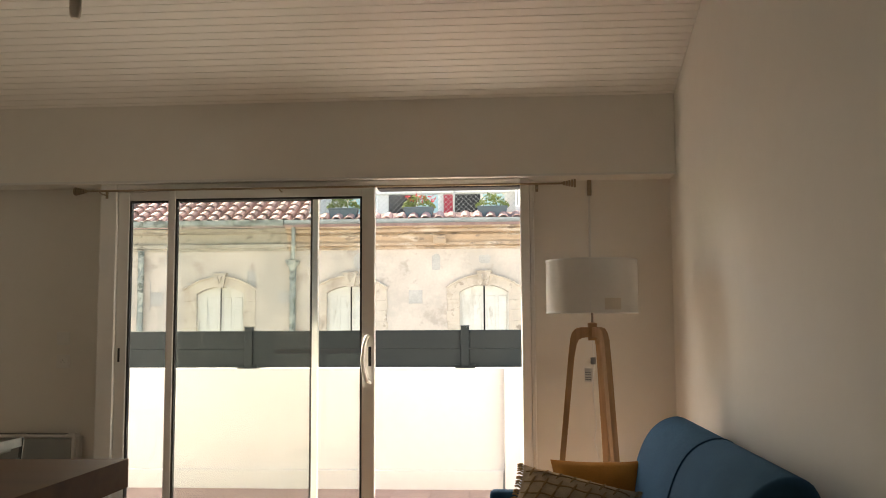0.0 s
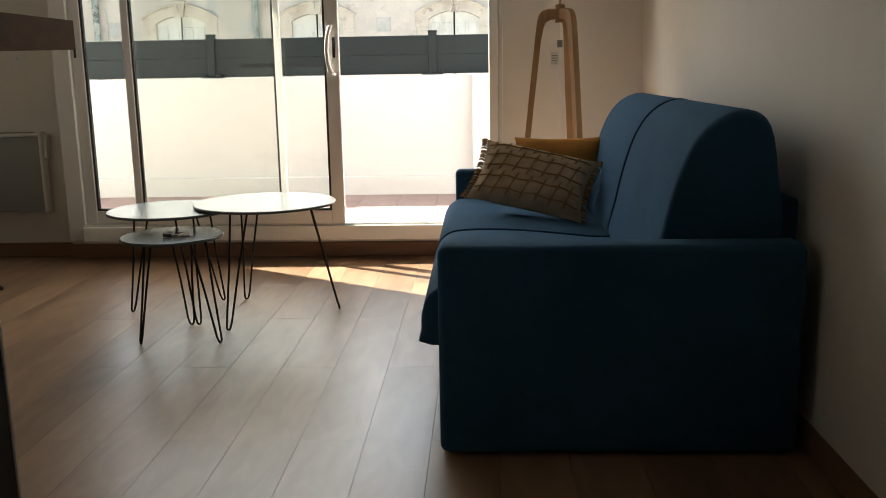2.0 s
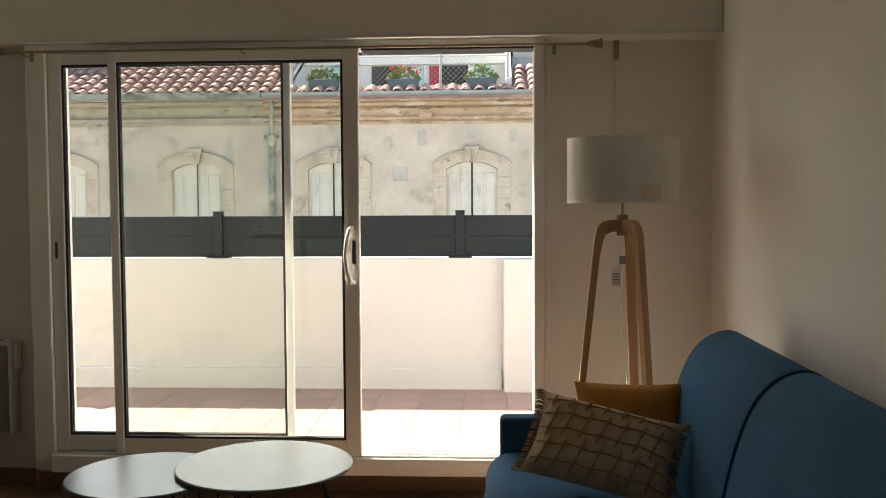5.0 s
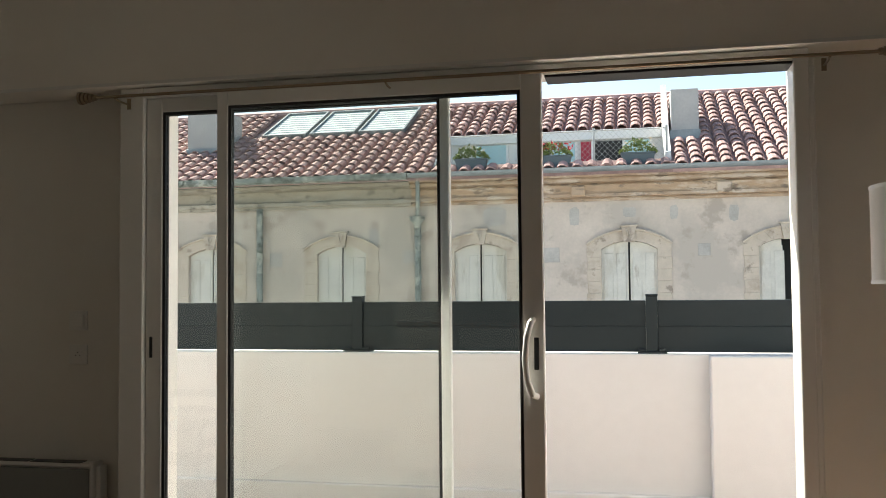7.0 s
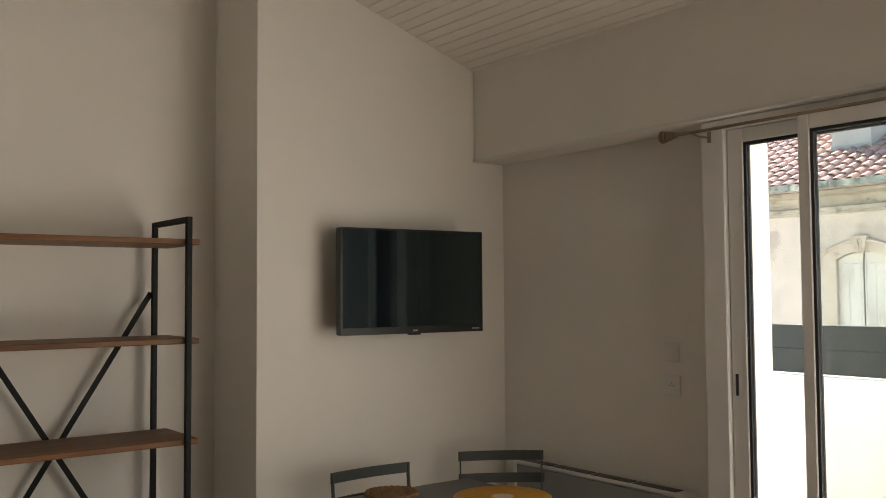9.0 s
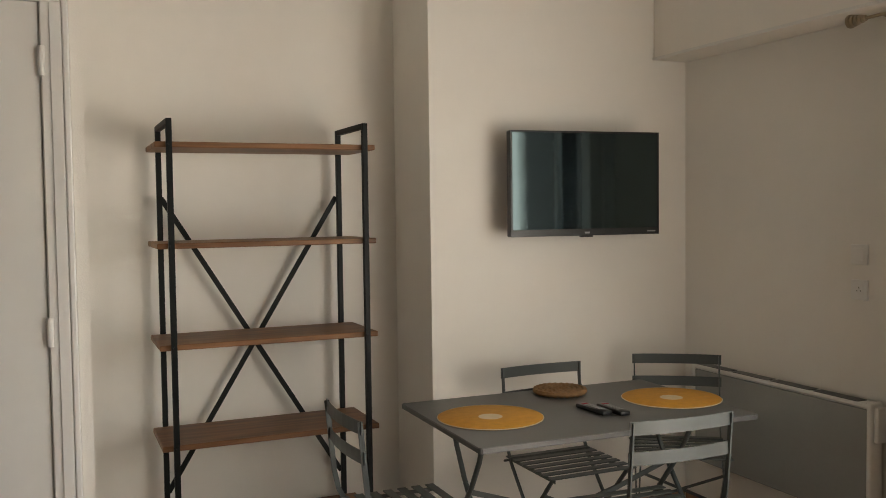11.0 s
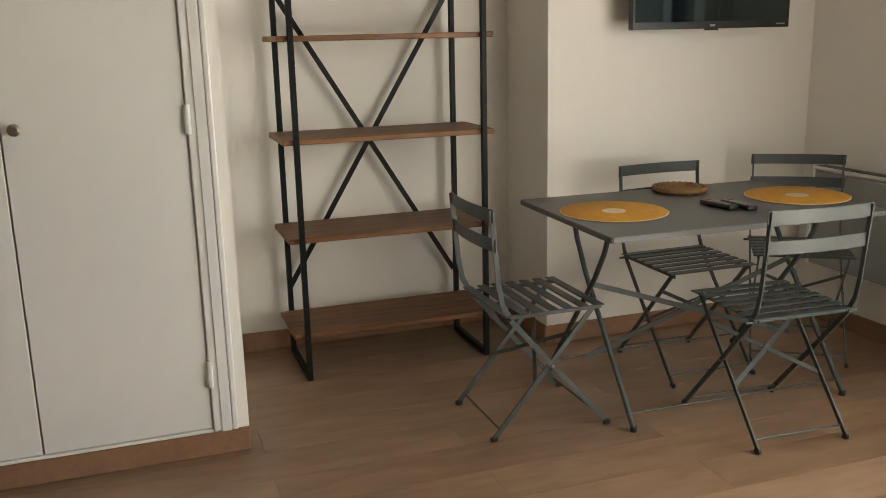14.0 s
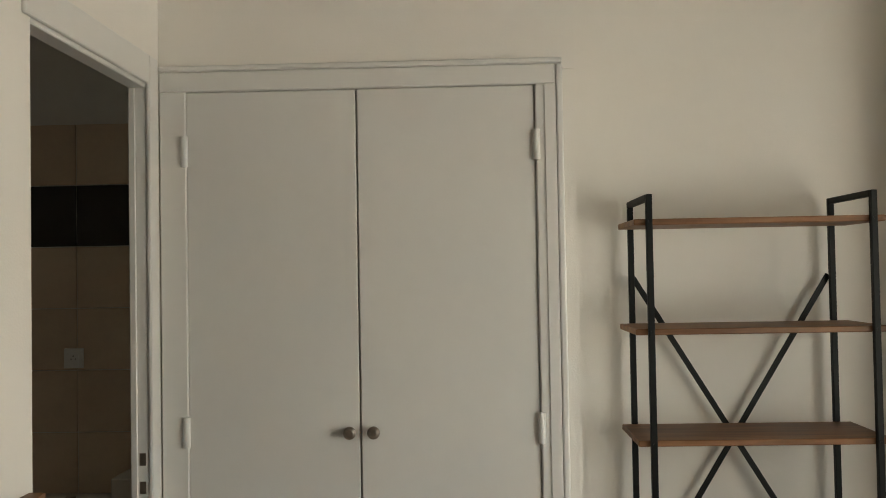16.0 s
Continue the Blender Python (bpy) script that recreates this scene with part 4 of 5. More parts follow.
part("case", box(B(), (-0.045, -0.371, -0.231), (-0.004, 0.371, 0.233), 0.006, 2), BEZEL, tv)
part("rear_bulge", box(B(), (-0.085, -0.27, -0.17), (-0.0455, 0.27, 0.10), 0.012, 2), BEZEL, tv)
part("screen", box(B(), (-0.004, -0.361, -0.200), (-0.0015, 0.361, 0.225)), SCREEN, tv, "glossy dark screen")
for lo, hi in (((-0.371, 0.2255), (0.371, 0.233)), ((-0.371, -0.231), (0.371, -0.2005)), ((-0.371, -0.2), (-0.3615, 0.225)), ((0.3615, -0.2), (0.371, 0.225))):
    part("bezel", box(B(), (-0.004, lo[0], lo[1]), (0.0, hi[0], hi[1]), 0.001), BEZEL, tv)
part("emblem", box(B(), (0.0, -0.012, -0.222), (0.0008, 0.012, -0.214)), GREYPLASTIC, tv, "small silver mark")
part("sensor", box(B(), (-0.02, -0.03, -0.238), (0.0, 0.03, -0.231), 0.002), BEZEL, tv)
part("print_mark", box(B(), (0.0, 0.308, -0.219), (0.0006, 0.350, -0.213)), GREYPLASTIC, tv, "small printed mark")
part("wall_bracket", box(B(), (-0.166, -0.09, -0.10), (-0.0855, 0.09, 0.08), 0.006), BEZEL, tv)

# ---- radiator ----
rad = thing("radiator", pose(-3.915, 0.10, 0), "flat grey glass electric radiator with white casing on the wall", "radiator")
part("front_panel", box(B(), (-0.49, -0.028, 0.285), (0.492, -0.016, 0.722), 0.004, 2), HEATER, rad, "smoky grey front panel")
part("casing", box(B(), (-0.495, -0.014, 0.30), (0.495, 0.035, 0.728), 0.006), PLASTIC, rad)
top = part("grille", box(B(), (-0.50, -0.03, 0.729), (0.50, 0.035, 0.745), 0.004, 2), PLASTIC, rad, "white outlet grille")
for k in range(4):
    part("slot", box(B(), (-0.48 + k * 0.236, -0.026, 0.7452), (-0.26 + k * 0.236, 0.024, 0.7480)), BEZEL, top)
part("end_cap", box(B(), (0.4935, -0.034, 0.278), (0.515, 0.034, 0.752), 0.008, 3), PLASTIC, rad, "white rounded end cap", True)
part("end_cap", box(B(), (-0.515, -0.034, 0.278), (-0.4905, 0.034, 0.752), 0.01, 3), PLASTIC, rad, "white rounded end cap", True)
part("control_box", box(B(), (0.516, -0.02, 0.60), (0.535, 0.03, 0.735), 0.006, 2), PLASTIC, rad)
part("wall_bracket", box(B(), (-0.3, 0.035, 0.45), (0.3, 0.05, 0.6)), PLASTIC, rad)


def make_socket(name, m, label, holes=True):
    s = thing(name, m, label, "socket" if holes else "switch")
    part("plate", box(B(), (-0.04, -0.009, -0.04), (0.04, 0, 0.04), 0.003, 2), PLASTIC, s)
    if holes:
        part("well", box(B(), (-0.022, -0.0105, -0.022), (0.022, -0.0091, 0.022), 0.0005), PLASTIC, s)
        for x, z in ((-0.009, -0.003), (0.009, -0.003), (0.0, 0.009)):
            part("pin_hole", tube(B(), [(x, -0.0112, z), (x, -0.0104, z)], 0.0026, 8), BEZEL, s)
    else:
        part("rocker", box(B(), (-0.026, -0.012, -0.026), (0.026, -0.0091, 0.026), 0.002), PLASTIC, s)
    return s


make_socket("wall_socket", pose(-3.524, YW, 1.165), "white plastic wall socket beside the sliding door")
make_socket("light_switch", pose(-3.526, YW, 1.302), "white plastic switch above the wall socket", False)

bulb = thing("pendant_bulb", pose(-2.30, -2.25, 2.376), "bare frosted pendant bulb hanging from the sloped ceiling", "lamp")
part("glass_bulb", lathe(B(), [(0, 0), (0.012, 0.003), (0.018, 0.012), (0.02, 0.03), (0.02, 0.085), (0.014, 0.1)], 20), PALECARD, bulb, "", True)
part("socket_cap", lathe(B(), [(0.008, 0.06), (0.012, 0.062), (0.012, 0.10), (0.018, 0.10), (0.018, 0.16), (0.006, 0.175), (0, 0.175)], 20), PLASTIC, bulb, "", True)
part("cable", tube(B(), [(0, 0, 0.17), (0, 0, ceil_z(-2.25) - 2.376)], 0.003, 6), PLASTIC, bulb, "", True)

# ---- bar counter and entrance ----
bar_top = thing("bar_counter", pose(-1.462, -3.688, 0), "thick dark wood bar counter on a dark end panel", "counter")
part("worktop", prism(B(), [(0.0, -0.56), (0.0, 0.0), (-1.745, -0.138), (-1.745, -0.56)], 2, 1.109, 1.152), COUNTER, bar_top)
part("end_panel", box(B(), (-0.133, -0.52, 0.0), (-0.113, -0.10, 1.1085), 0.002), DARKDOOR, bar_top, "dark end panel")
part("panel_edge", box(B(), (-0.134, -0.0995, 0.0), (-0.112, -0.094, 1.1085), 0.001), ALU, bar_top, "pale edge strip")
part("front_panel", box(B(), (-1.73, -0.50, 0.0), (-0.134, -0.48, 1.1085)), WHITE, bar_top)
hall = thing("wall_cabinet", pose(-0.703, -4.65, 1.43), "dark wooden wall cabinet high beside the entrance", "cabinet")
part("carcass", box(B(), (0.0, -0.75, 0.0), (WX + 0.703, -0.02, 0.9), 0.003), DARKDOOR, hall)
part("door", box(B(), (0.0, -0.019, 0.0), (WX + 0.703, 0.0, 0.9), 0.003), DARKDOOR, hall)

# ---- bathroom seen through the doorway ----
bx = -4.95
setting("wall_bath_back", box(B(), (bx - 0.25, -5.7, -0.05), (bx - 0.008, YD - 0.1, 3.2)), WALL, "painted bathroom wall above the tiles", "wall")
setting("wall_bath_end", box(B(), (bx - 0.25, -5.8, -0.05), (-2.85, -5.7, 3.2)), WALL, "plain bathroom end wall", "wall")
setting("ceiling_bath", box(B(), (bx - 0.25, -5.8, 2.62), (-2.85, YD - 0.1, 2.7)), CEIL, "plain white bathroom ceiling", "ceiling")
frame_b = thing("door_1", pose(DOOR_R, YD, 0), "white painted bathroom doorway frame, door swung away", "doorway", kind="structure")
part("jamb", box(B(), (-0.03, -0.05, 0.0), (0.0, 0.0, 2.16), 0.003), WHITE, frame_b)
part("door_stop", box(B(), (0.0005, -0.049, 0.0), (0.008, -0.03, 2.139), 0.002), WHITE, frame_b)
part("head", box(B(), (0.0, -0.05, 2.14), (0.673, 0.0, 2.16), 0.003), WHITE, frame_b)
part("casing", box(B(), (-0.066, 0.0, 0.0), (0.004, 0.014, 2.235), 0.005, 2), WHITE, frame_b)
part("casing", box(B(), (0.0042, 0.0, 2.15), (0.715, 0.014, 2.235), 0.005, 2), WHITE, frame_b)
for z in (0.98, 1.06):
    part("strike_plate", box(B(), (0.0001, -0.026, z), (0.0015, -0.008, z + 0.035)), KNOB, frame_b, "dull metal strike plate")
toilet = thing("toilet", pose(bx + 0.01, -4.52, 0), "white ceramic toilet with a low cistern", "toilet")
part("cistern", box(B(), (0.0, -0.19, 0.40), (0.17, 0.19, 0.70), 0.03, 3), CERAMIC, toilet, "", True)
part("cistern_lid", box(B(), (-0.0, -0.20, 0.701), (0.18, 0.20, 0.735), 0.012, 3), CERAMIC, toilet, "", True)
part("flush_button", lathe(B(), [(0.02, 0.735), (0.02, 0.742), (0, 0.743)], 16, (0.09, 0.0, 0)), KNOB, toilet, "", True)
bm = lathe(B(), [(0.0, 0.0), (0.11, 0.0), (0.10, 0.15), (0.17, 0.36), (0.18, 0.40), (0, 0.40)], 28)
bm.transform(Matrix.Translation((0.38, 0, 0)) @ Matrix.Diagonal((1.25, 1, 1, 1)))
part("bowl", bm, CERAMIC, toilet, "", True)
bm = lathe(B(), [(0, 0.401), (0.19, 0.401), (0.192, 0.425), (0.17, 0.435), (0, 0.437)], 28)
bm.transform(Matrix.Translation((0.38, 0, 0)) @ Matrix.Diagonal((1.25, 1, 1, 1)))
part("seat_lid", bm, CERAMIC, toilet, "", True)
boxing = thing("pipe_boxing", pose(bx, -4.22, 0), "pale boxed-in pipework beside the toilet", "boxing")
part("panel", box(B(), (0.001, -0.10, 0), (0.2, 0.25, 0.83), 0.004), CERAMIC, boxing)
part("valve_hole", box(B(), (0.09, -0.05, 0.8301), (0.12, -0.02, 0.832)), BEZEL, boxing)
make_socket("wall_socket", pose(bx + 0.004, -4.545, 1.273, 0, 0, 90), "white plastic socket on the beige bathroom tiles")

# ---- terrace ----
# unseen lengths beyond x 2.5 are added for the television screen to reflect
setting("terrace_slab", box(B(), (-7.0, YW + 0.3, -0.35), (7.0, 2.3, 0.048)), GROUT, "mortar bed of the terrace", "floor")
par = setting("parapet_wall", box(B(), (-7.0, 2.3, -1.2), (7.0, 2.52, 1.025), 0.006), RENDERWHITE, "white rendered parapet wall round the terrace", "wall")
setting("parapet_plinth", box(B(), (-7.0, 2.262, 0.049), (-0.93, 2.3, 0.213), 0.008), RENDERWHITE, "low white rendered plinth along the parapet", "wall")
setting("parapet_pier", box(B(), (-0.92, 2.17, 0.049), (7.0, 2.3, 1.024), 0.008), RENDERWHITE, "thicker white rendered end of the parapet", "wall")
setting("reveal_wall", box(B(), (-3.75, YW + 0.3, -0.1), (-3.28, 0.49, 3.2), 0.01), RENDERWHITE, "white rendered outer reveal beside the sliding door", "wall")
setting("outer_wall", box(B(), (-7.0, YW + 0.3, -0.1), (-3.75, 0.48, 3.2)), RENDERWHITE, "white rendered outer wall", "wall")
setting("outer_wall_right", box(B(), (-0.70, YW + 0.3, -0.1), (7.0, 0.50, 3.2)), RENDERWHITE, "white rendered outer wall", "wall")
fence = thing("balustrade", pose(0, 2.36, 1.025), "anthracite aluminium balustrade of two boards on the parapet", "balustrade")
xs = (-6.666, -4.856, -3.046, -1.236, 0.574, 2.384, 4.194, 6.004)
for x in xs:
    p = part("post", box(B(), (x - 0.033, -0.03, 0.012), (x + 0.033, 0.03, 0.338), 0.003), ANTHRACITE, fence)
    part("post_cap", box(B(), (x - 0.037, -0.034, 0.3385), (x + 0.037, 0.034, 0.349), 0.003), ANTHRACITE, p)
    part("base_plate", box(B(), (x - 0.085, -0.05, 0.0), (x + 0.085, 0.05, 0.012), 0.002), ANTHRACITE, p)
    for dx in (-0.06, 0.06):
        part("bolt_cover", box(B(), (x + dx - 0.022, -0.045, 0.0125), (x + dx + 0.022, -0.005, 0.03), 0.004), ANTHRACITE, p)
for a, b in zip(xs, xs[1:]):
    part("board", box(B(), (a + 0.034, -0.012, 0.008), (b - 0.034, 0.012, 0.1594), 0.002), ANTHRACITE, fence)
    part("board", box(B(), (a + 0.034, -0.012, 0.1595), (b - 0.034, 0.012, 0.312), 0.003), ANTHRACITE, fence)

setting("ground", box(B(), (-400, -60, -7.2), (400, 900, -7.0)), CONCRETE, "pale street level far below", "ground")

# ---- old building across the street ----
FY = 17.0
PITCH = 3.31
CENTERS = [-1.47 + PITCH * k for k in (-5, -4, -3, -2, -1, 0, 1, 2)]
house = thing("apartment_building", pose(0.0, FY, -6.965), "old limestone town house with arched windows and clay tile roof", "building")


def zz(z):
    return z + 7.0


def arc(c, half, spring, rise, n=10):
    r = (half * half + rise * rise) / (2 * rise)
    a0 = math.asin(half / r)
    return [(c + r * math.sin(-a0 + 2 * a0 * k / n), zz(spring + rise - r) + r * math.cos(-a0 + 2 * a0 * k / n)) for k in range(n + 1)]


for c in CENTERS:
    bm = B()
    hole = arc(c, 0.60, 2.21, 0.18)
    prism(bm, [(c - PITCH / 2, 0), (c - PITCH / 2, zz(3.45)), (c + PITCH / 2, zz(3.45)), (c + PITCH / 2, 0), (c + 0.60, 0)] + hole[::-1] + [(c - 0.60, 0)], 1, 0.0, 0.45)
    part("facade_wall", bm, PLASTER, house, "stained cream plaster with grey patches")
part("facade_back", box(B(), (CENTERS[0] - PITCH / 2, 0.5, 0), (CENTERS[-1] + PITCH / 2, 0.7, zz(3.9))), DARKROOM, house)
for i, c in enumerate(CENTERS):
    w = part("window", box(B(), (c - 0.60, 0.28, 0.0), (c + 0.60, 0.33, zz(0.2))), SHUTTER, house, "arched window with closed pale shutters")
    for sx in (-1, 1):
        if i == len(CENTERS) - 2 and sx == 1:
            continue
        x0, x1 = (c + 0.02, c + 0.60) if sx > 0 else (c - 0.60, c - 0.02)
        if i == len(CENTERS) - 2:
            x1 -= 0.09
        arch = [p for p in arc(c, 0.60, 2.21, 0.18, 20) if x0 - 0.02 <= p[0] <= x1 + 0.02]
        shutter = part("shutter", prism(B(), [(x0, zz(0.2))] + [(x1, zz(0.2))] + [(min(max(p[0], x0), x1), p[1] - 0.008) for p in arch[::-1]], 1, 0.10, 0.14), SHUTTER, w)
        for k in range(2):
            a = x0 + 0.05 + k * 0.275
            part("shutter_panel", box(B(), (a, 0.085, zz(0.3)), (a + 0.20, 0.0995, zz(2.12)), 0.012), SHUTTER, shutter)
        part("shutter_lip", box(B(), ((x0 if sx > 0 else x1 - 0.03), 0.08, zz(0.2)), ((x0 + 0.03 if sx > 0 else x1), 0.0998, zz(2.24))), SHUTTER, shutter)
    # stone jambs, voussoirs and keystone
    for sx in (-1, 1):
        for k in range(8):
            z0 = zz(0.2 + k * 0.26)
            wide = 0.30 + 0.02 * ((k + (sx > 0)) % 2)
            x0, x1 = (c + 0.602, c + 0.602 + wide) if sx > 0 else (c - 0.602 - wide, c - 0.602)
            part("jamb_stone", box(B(), (x0, -0.022, z0 + 0.002), (x1, -0.001, z0 + 0.258), 0.006), STONE, w)
    inner_a, outer_a = arc(c, 0.60, 2.21, 0.18, 8), arc(c, 0.93, 2.30, 0.32, 8)
    for k in range(8):
        if k in (3, 4):
            continue
        q = [inner_a[k], inner_a[k + 1], outer_a[k + 1], outer_a[k]]
        mx, mz = sum(p[0] for p in q) / 4, sum(p[1] for p in q) / 4
        part("voussoir", prism(B(), [(mx + (p[0] - mx) * 0.985, mz + (p[1] - mz) * 0.985) for p in q], 1, -0.028, -0.001), STONE, w)
    part("keystone", prism(B(), [(c - 0.10, zz(2.36)), (c + 0.10, zz(2.36)), (c + 0.16, zz(2.70)), (c - 0.16, zz(2.70))], 1, -0.10, -0.001), STONE, w)
    for sx in (-1, 1):
        q = [inner_a[3 if sx < 0 else 5], (c + sx * 0.105, zz(2.37)), (c + sx * 0.15, zz(2.62)), outer_a[3 if sx < 0 else 5]]
        part("voussoir", prism(B(), q if sx < 0 else q[::-1], 1, -0.028, -0.001), STONE, w)
    part("hood_mould", tube(B(), [(p[0], -0.06, p[1] + 0.02) for p in outer_a], 0.028, 6), STONE, w, "", True)
    part("keystone_cap", box(B(), (c - 0.19, -0.12, zz(2.695)), (c + 0.19, -0.001, zz(2.74)), 0.012), STONE, w)
    part("keystone_scroll", tube(B(), [(c - 0.05, -0.11, zz(2.64)), (c - 0.03, -0.12, zz(2.56)), (c, -0.12, zz(2.47)), (c + 0.03, -0.12, zz(2.56)), (c + 0.05, -0.11, zz(2.64))], 0.022, 6), STONE, w, "", True)
for x, z, w, h in ((-9.72, 2.09, 0.30, 0.34), (-6.45, 2.12, 0.30, 0.30), (-3.16, 2.10, 0.34, 0.33), (0.12, 2.17, 0.26, 0.26)):
    part("blocked_vent", box(B(), (x - w / 2, -0.012, zz(z - h / 2)), (x + w / 2, -0.001, zz(z + h / 2)), 0.004), PATCH, house, "grey cement patch")
for x, z, w, h in ((-4.45, 3.0, 0.5, 0.42), (-2.65, 2.95, 0.22, 0.4), (-1.45, 3.02, 0.3, 0.22), (0.75, 2.95, 0.2, 0.34), (-0.5, 3.0, 0.16, 0.3), (-7.3, 2.55, 0.24, 0.5)):
    bm = B()
    n = 20
    ring = []
    for k in range(n):
        ca, sa = math.cos(2 * math.pi * k / n), math.sin(2 * math.pi * k / n)
        rough = 1 + 0.22 * noise.noise((k * 0.9, x * 3, z))
        ring.append(bm.verts.new((x + w / 2 * rough * math.copysign(abs(ca) ** 0.5, ca), -0.004, zz(z) + h / 2 * rough * math.copysign(abs(sa) ** 0.5, sa))))
    bm.faces.new(ring)
    e = bmesh.ops.extrude_face_region(bm, geom=list(bm.faces))
    bmesh.ops.translate(bm, verts=[v for v in e["geom"] if isinstance(v, bmesh.types.BMVert)], vec=(0, 0.0035, 0))
    part("plaster_patch", bm, PATCH, house, "grey cement patch")
# cornice in two builds, gutter and pipes
XL, XC, XRT = CENTERS[0] - PITCH / 2, -6.36, CENTERS[-1] + PITCH / 2
prof = [(0.05, 3.28), (-0.06, 3.28), (-0.06, 3.33), (-0.03, 3.335), (-0.03, 3.36), (-0.13, 3.37), (-0.13, 3.44), (-0.07, 3.45), (-0.09, 3.52), (-0.17, 3.60), (-0.17, 3.63), (-0.11, 3.635), (-0.11, 3.67), (-0.30, 3.69), (-0.30, 3.75), (-0.26, 3.755), (-0.26, 3.78), (-0.38, 3.79), (-0.38, 3.85), (0.05, 3.85)]
part("cornice", prism(B(), [(y, zz(z)) for y, z in prof], 0, XC, XRT), CORNICE, house, "moulded ochre stone cornice")
prof = [(0.05, 3.28), (-0.06, 3.28), (-0.06, 3.33), (-0.10, 3.35), (-0.10, 3.44), (0.0, 3.46), (-0.02, 3.70), (-0.28, 3.74), (-0.28, 3.82), (0.05, 3.82)]
part("cornice", prism(B(), [(y, zz(z)) for y, z in prof], 0, XL, XC - 0.01), MOSSY, house, "weathered grey stone cornice")
for x in (-2.55, 0.55):
    part("cornice_block", box(B(), (x - 0.16, -0.22, zz(3.38)), (x + 0.16, -0.05, zz(3.62)), 0.03), CORNICE, house, "carved stone block in the cornice")
for a, b, z, coat in ((XC, XRT, 3.93, ZINC), (XL, XC - 0.02, 3.89, LICHEN)):
    bm = B()
    n = 8
    ring = []
    for x in (a, b):
        ring.append([bm.verts.new((x, -0.42 + 0.11 * math.cos(math.pi + math.pi * k / n), zz(z) + 0.11 * math.sin(math.pi + math.pi * k / n) + 0.06)) for k in range(n + 1)] +
                    [bm.verts.new((x, -0.42 + 0.095 * math.cos(2 * math.pi - math.pi * k / n), zz(z) + 0.095 * math.sin(2 * math.pi - math.pi * k / n) + 0.06)) for k in range(n + 1)])
    for k in range(2 * n + 2):
        bm.faces.new((ring[0][k], ring[0][(k + 1) % (2 * n + 2)], ring[1][(k + 1) % (2 * n + 2)], ring[1][k]))
    part("gutter", bm, coat, house, "grey zinc gutter" if coat is ZINC else "lichen-covered gutter")
for x, z1, name in ((-10.11, 3.30, "downpipe"), (-6.22, 2.92, "downpipe")):
    part(name, tube(B(), [(x, -0.10, 0), (x, -0.10, zz(z1))], 0.075, 12), LICHEN, house, "grey zinc downpipe", True)
    for zc in (1.6, 2.55):
        part("pipe_collar", tube(B(), [(x, -0.10, zz(zc)), (x, -0.10, zz(zc + 0.06))], 0.088, 12), LICHEN, house, "", True)
part("hopper_head", lathe(B(), [(0.07, zz(2.75)), (0.09, zz(2.86)), (0.17, zz(2.95)), (0.19, zz(3.03)), (0.12, zz(3.04))], 20, (-6.22, -0.13, 0)), LICHEN, house, "cast hopper head", True)
part("swan_neck", tube(B(), [(-6.22, -0.13, zz(3.02)), (-6.20, -0.16, zz(3.3)), (-6.15, -0.36, zz(3.7)), (-6.15, -0.42, zz(3.92))], 0.05, 10), LICHEN, house, "", True)
part("wall_cable", tube(B(), [(-9.93, -0.03, zz(2.62)), (-9.88, -0.03, zz(2.5)), (-9.86, -0.03, zz(1.95)), (-9.90, -0.03, zz(1.8))], 0.006, 5), ZINC, house)

part("eaves_ledge", prism(B(), [(0.05, zz(3.83)), (-0.36, zz(3.83)), (-0.52, zz(3.90)), (-0.53, zz(4.00)), (-0.40, zz(4.03)), (0.05, zz(4.03))], 0, XL, XC - 0.015), LICHEN, house, "lichen-crusted stone eaves ledge")
# roof: slope, canal tiles, chimneys, roof windows, recessed roof terrace
RS = 0.5
Y0, Z0, YRIDGE = -0.45, 3.94, 4.65
DX0, DX1, DY0, DY1 = -5.85, -0.52, 0.10, 2.05
CH = (-0.47, 0.16, 1.35, 2.45)


def roof_z(y):
    return zz(Z0 + RS * (y - Y0))


roof = part("roof", B(), TILE, house, "slope of red clay canal tiles")
for n_, x0, x1, y0, y1 in (("roof_deck", XL, DX0, Y0, YRIDGE), ("roof_deck", DX1, XRT, Y0, YRIDGE), ("roof_deck", DX0, DX1, Y0, DY0), ("roof_deck", DX0, DX1, DY1, YRIDGE)):
    part(n_, prism(B(), [(y0, roof_z(y0) - 0.12), (y1, roof_z(y1) - 0.12), (y1, roof_z(y1) - 0.02), (y0, roof_z(y0) - 0.02)], 0, x0, x1), TILE, roof)
part("rear_slope", prism(B(), [(YRIDGE, roof_z(YRIDGE) - 0.12), (2 * YRIDGE - Y0, zz(Z0) - 0.1), (2 * YRIDGE - Y0, zz(Z0)), (YRIDGE, roof_z(YRIDGE) - 0.02)], 0, XL, XRT), TILE, roof)


def tile_mesh(bm, m, r=0.138, length=0.45):
    """One canal tile: a tapered half-round shell along +y."""
    n = 5
    rows = []
    for y, rr in ((0.0, r), (length, r * 0.8)):
        rows.append([bm.verts.new(m @ Vector((rr * math.cos(math.pi * k / n), y, rr * 0.85 * math.sin(math.pi * k / n)))) for k in range(n + 1)])
    for k in range(n):
        bm.faces.new((rows[0][k], rows[0][k + 1], rows[1][k + 1], rows[1][k]))
    low = [bm.verts.new(m @ Vector((0.82 * r * math.cos(math.pi * k / n), 0.0, 0.82 * r * 0.85 * math.sin(math.pi * k / n)))) for k in range(n + 1)]
    for k in range(n):
        bm.faces.new((low[k], low[k + 1], rows[0][k + 1], rows[0][k]))


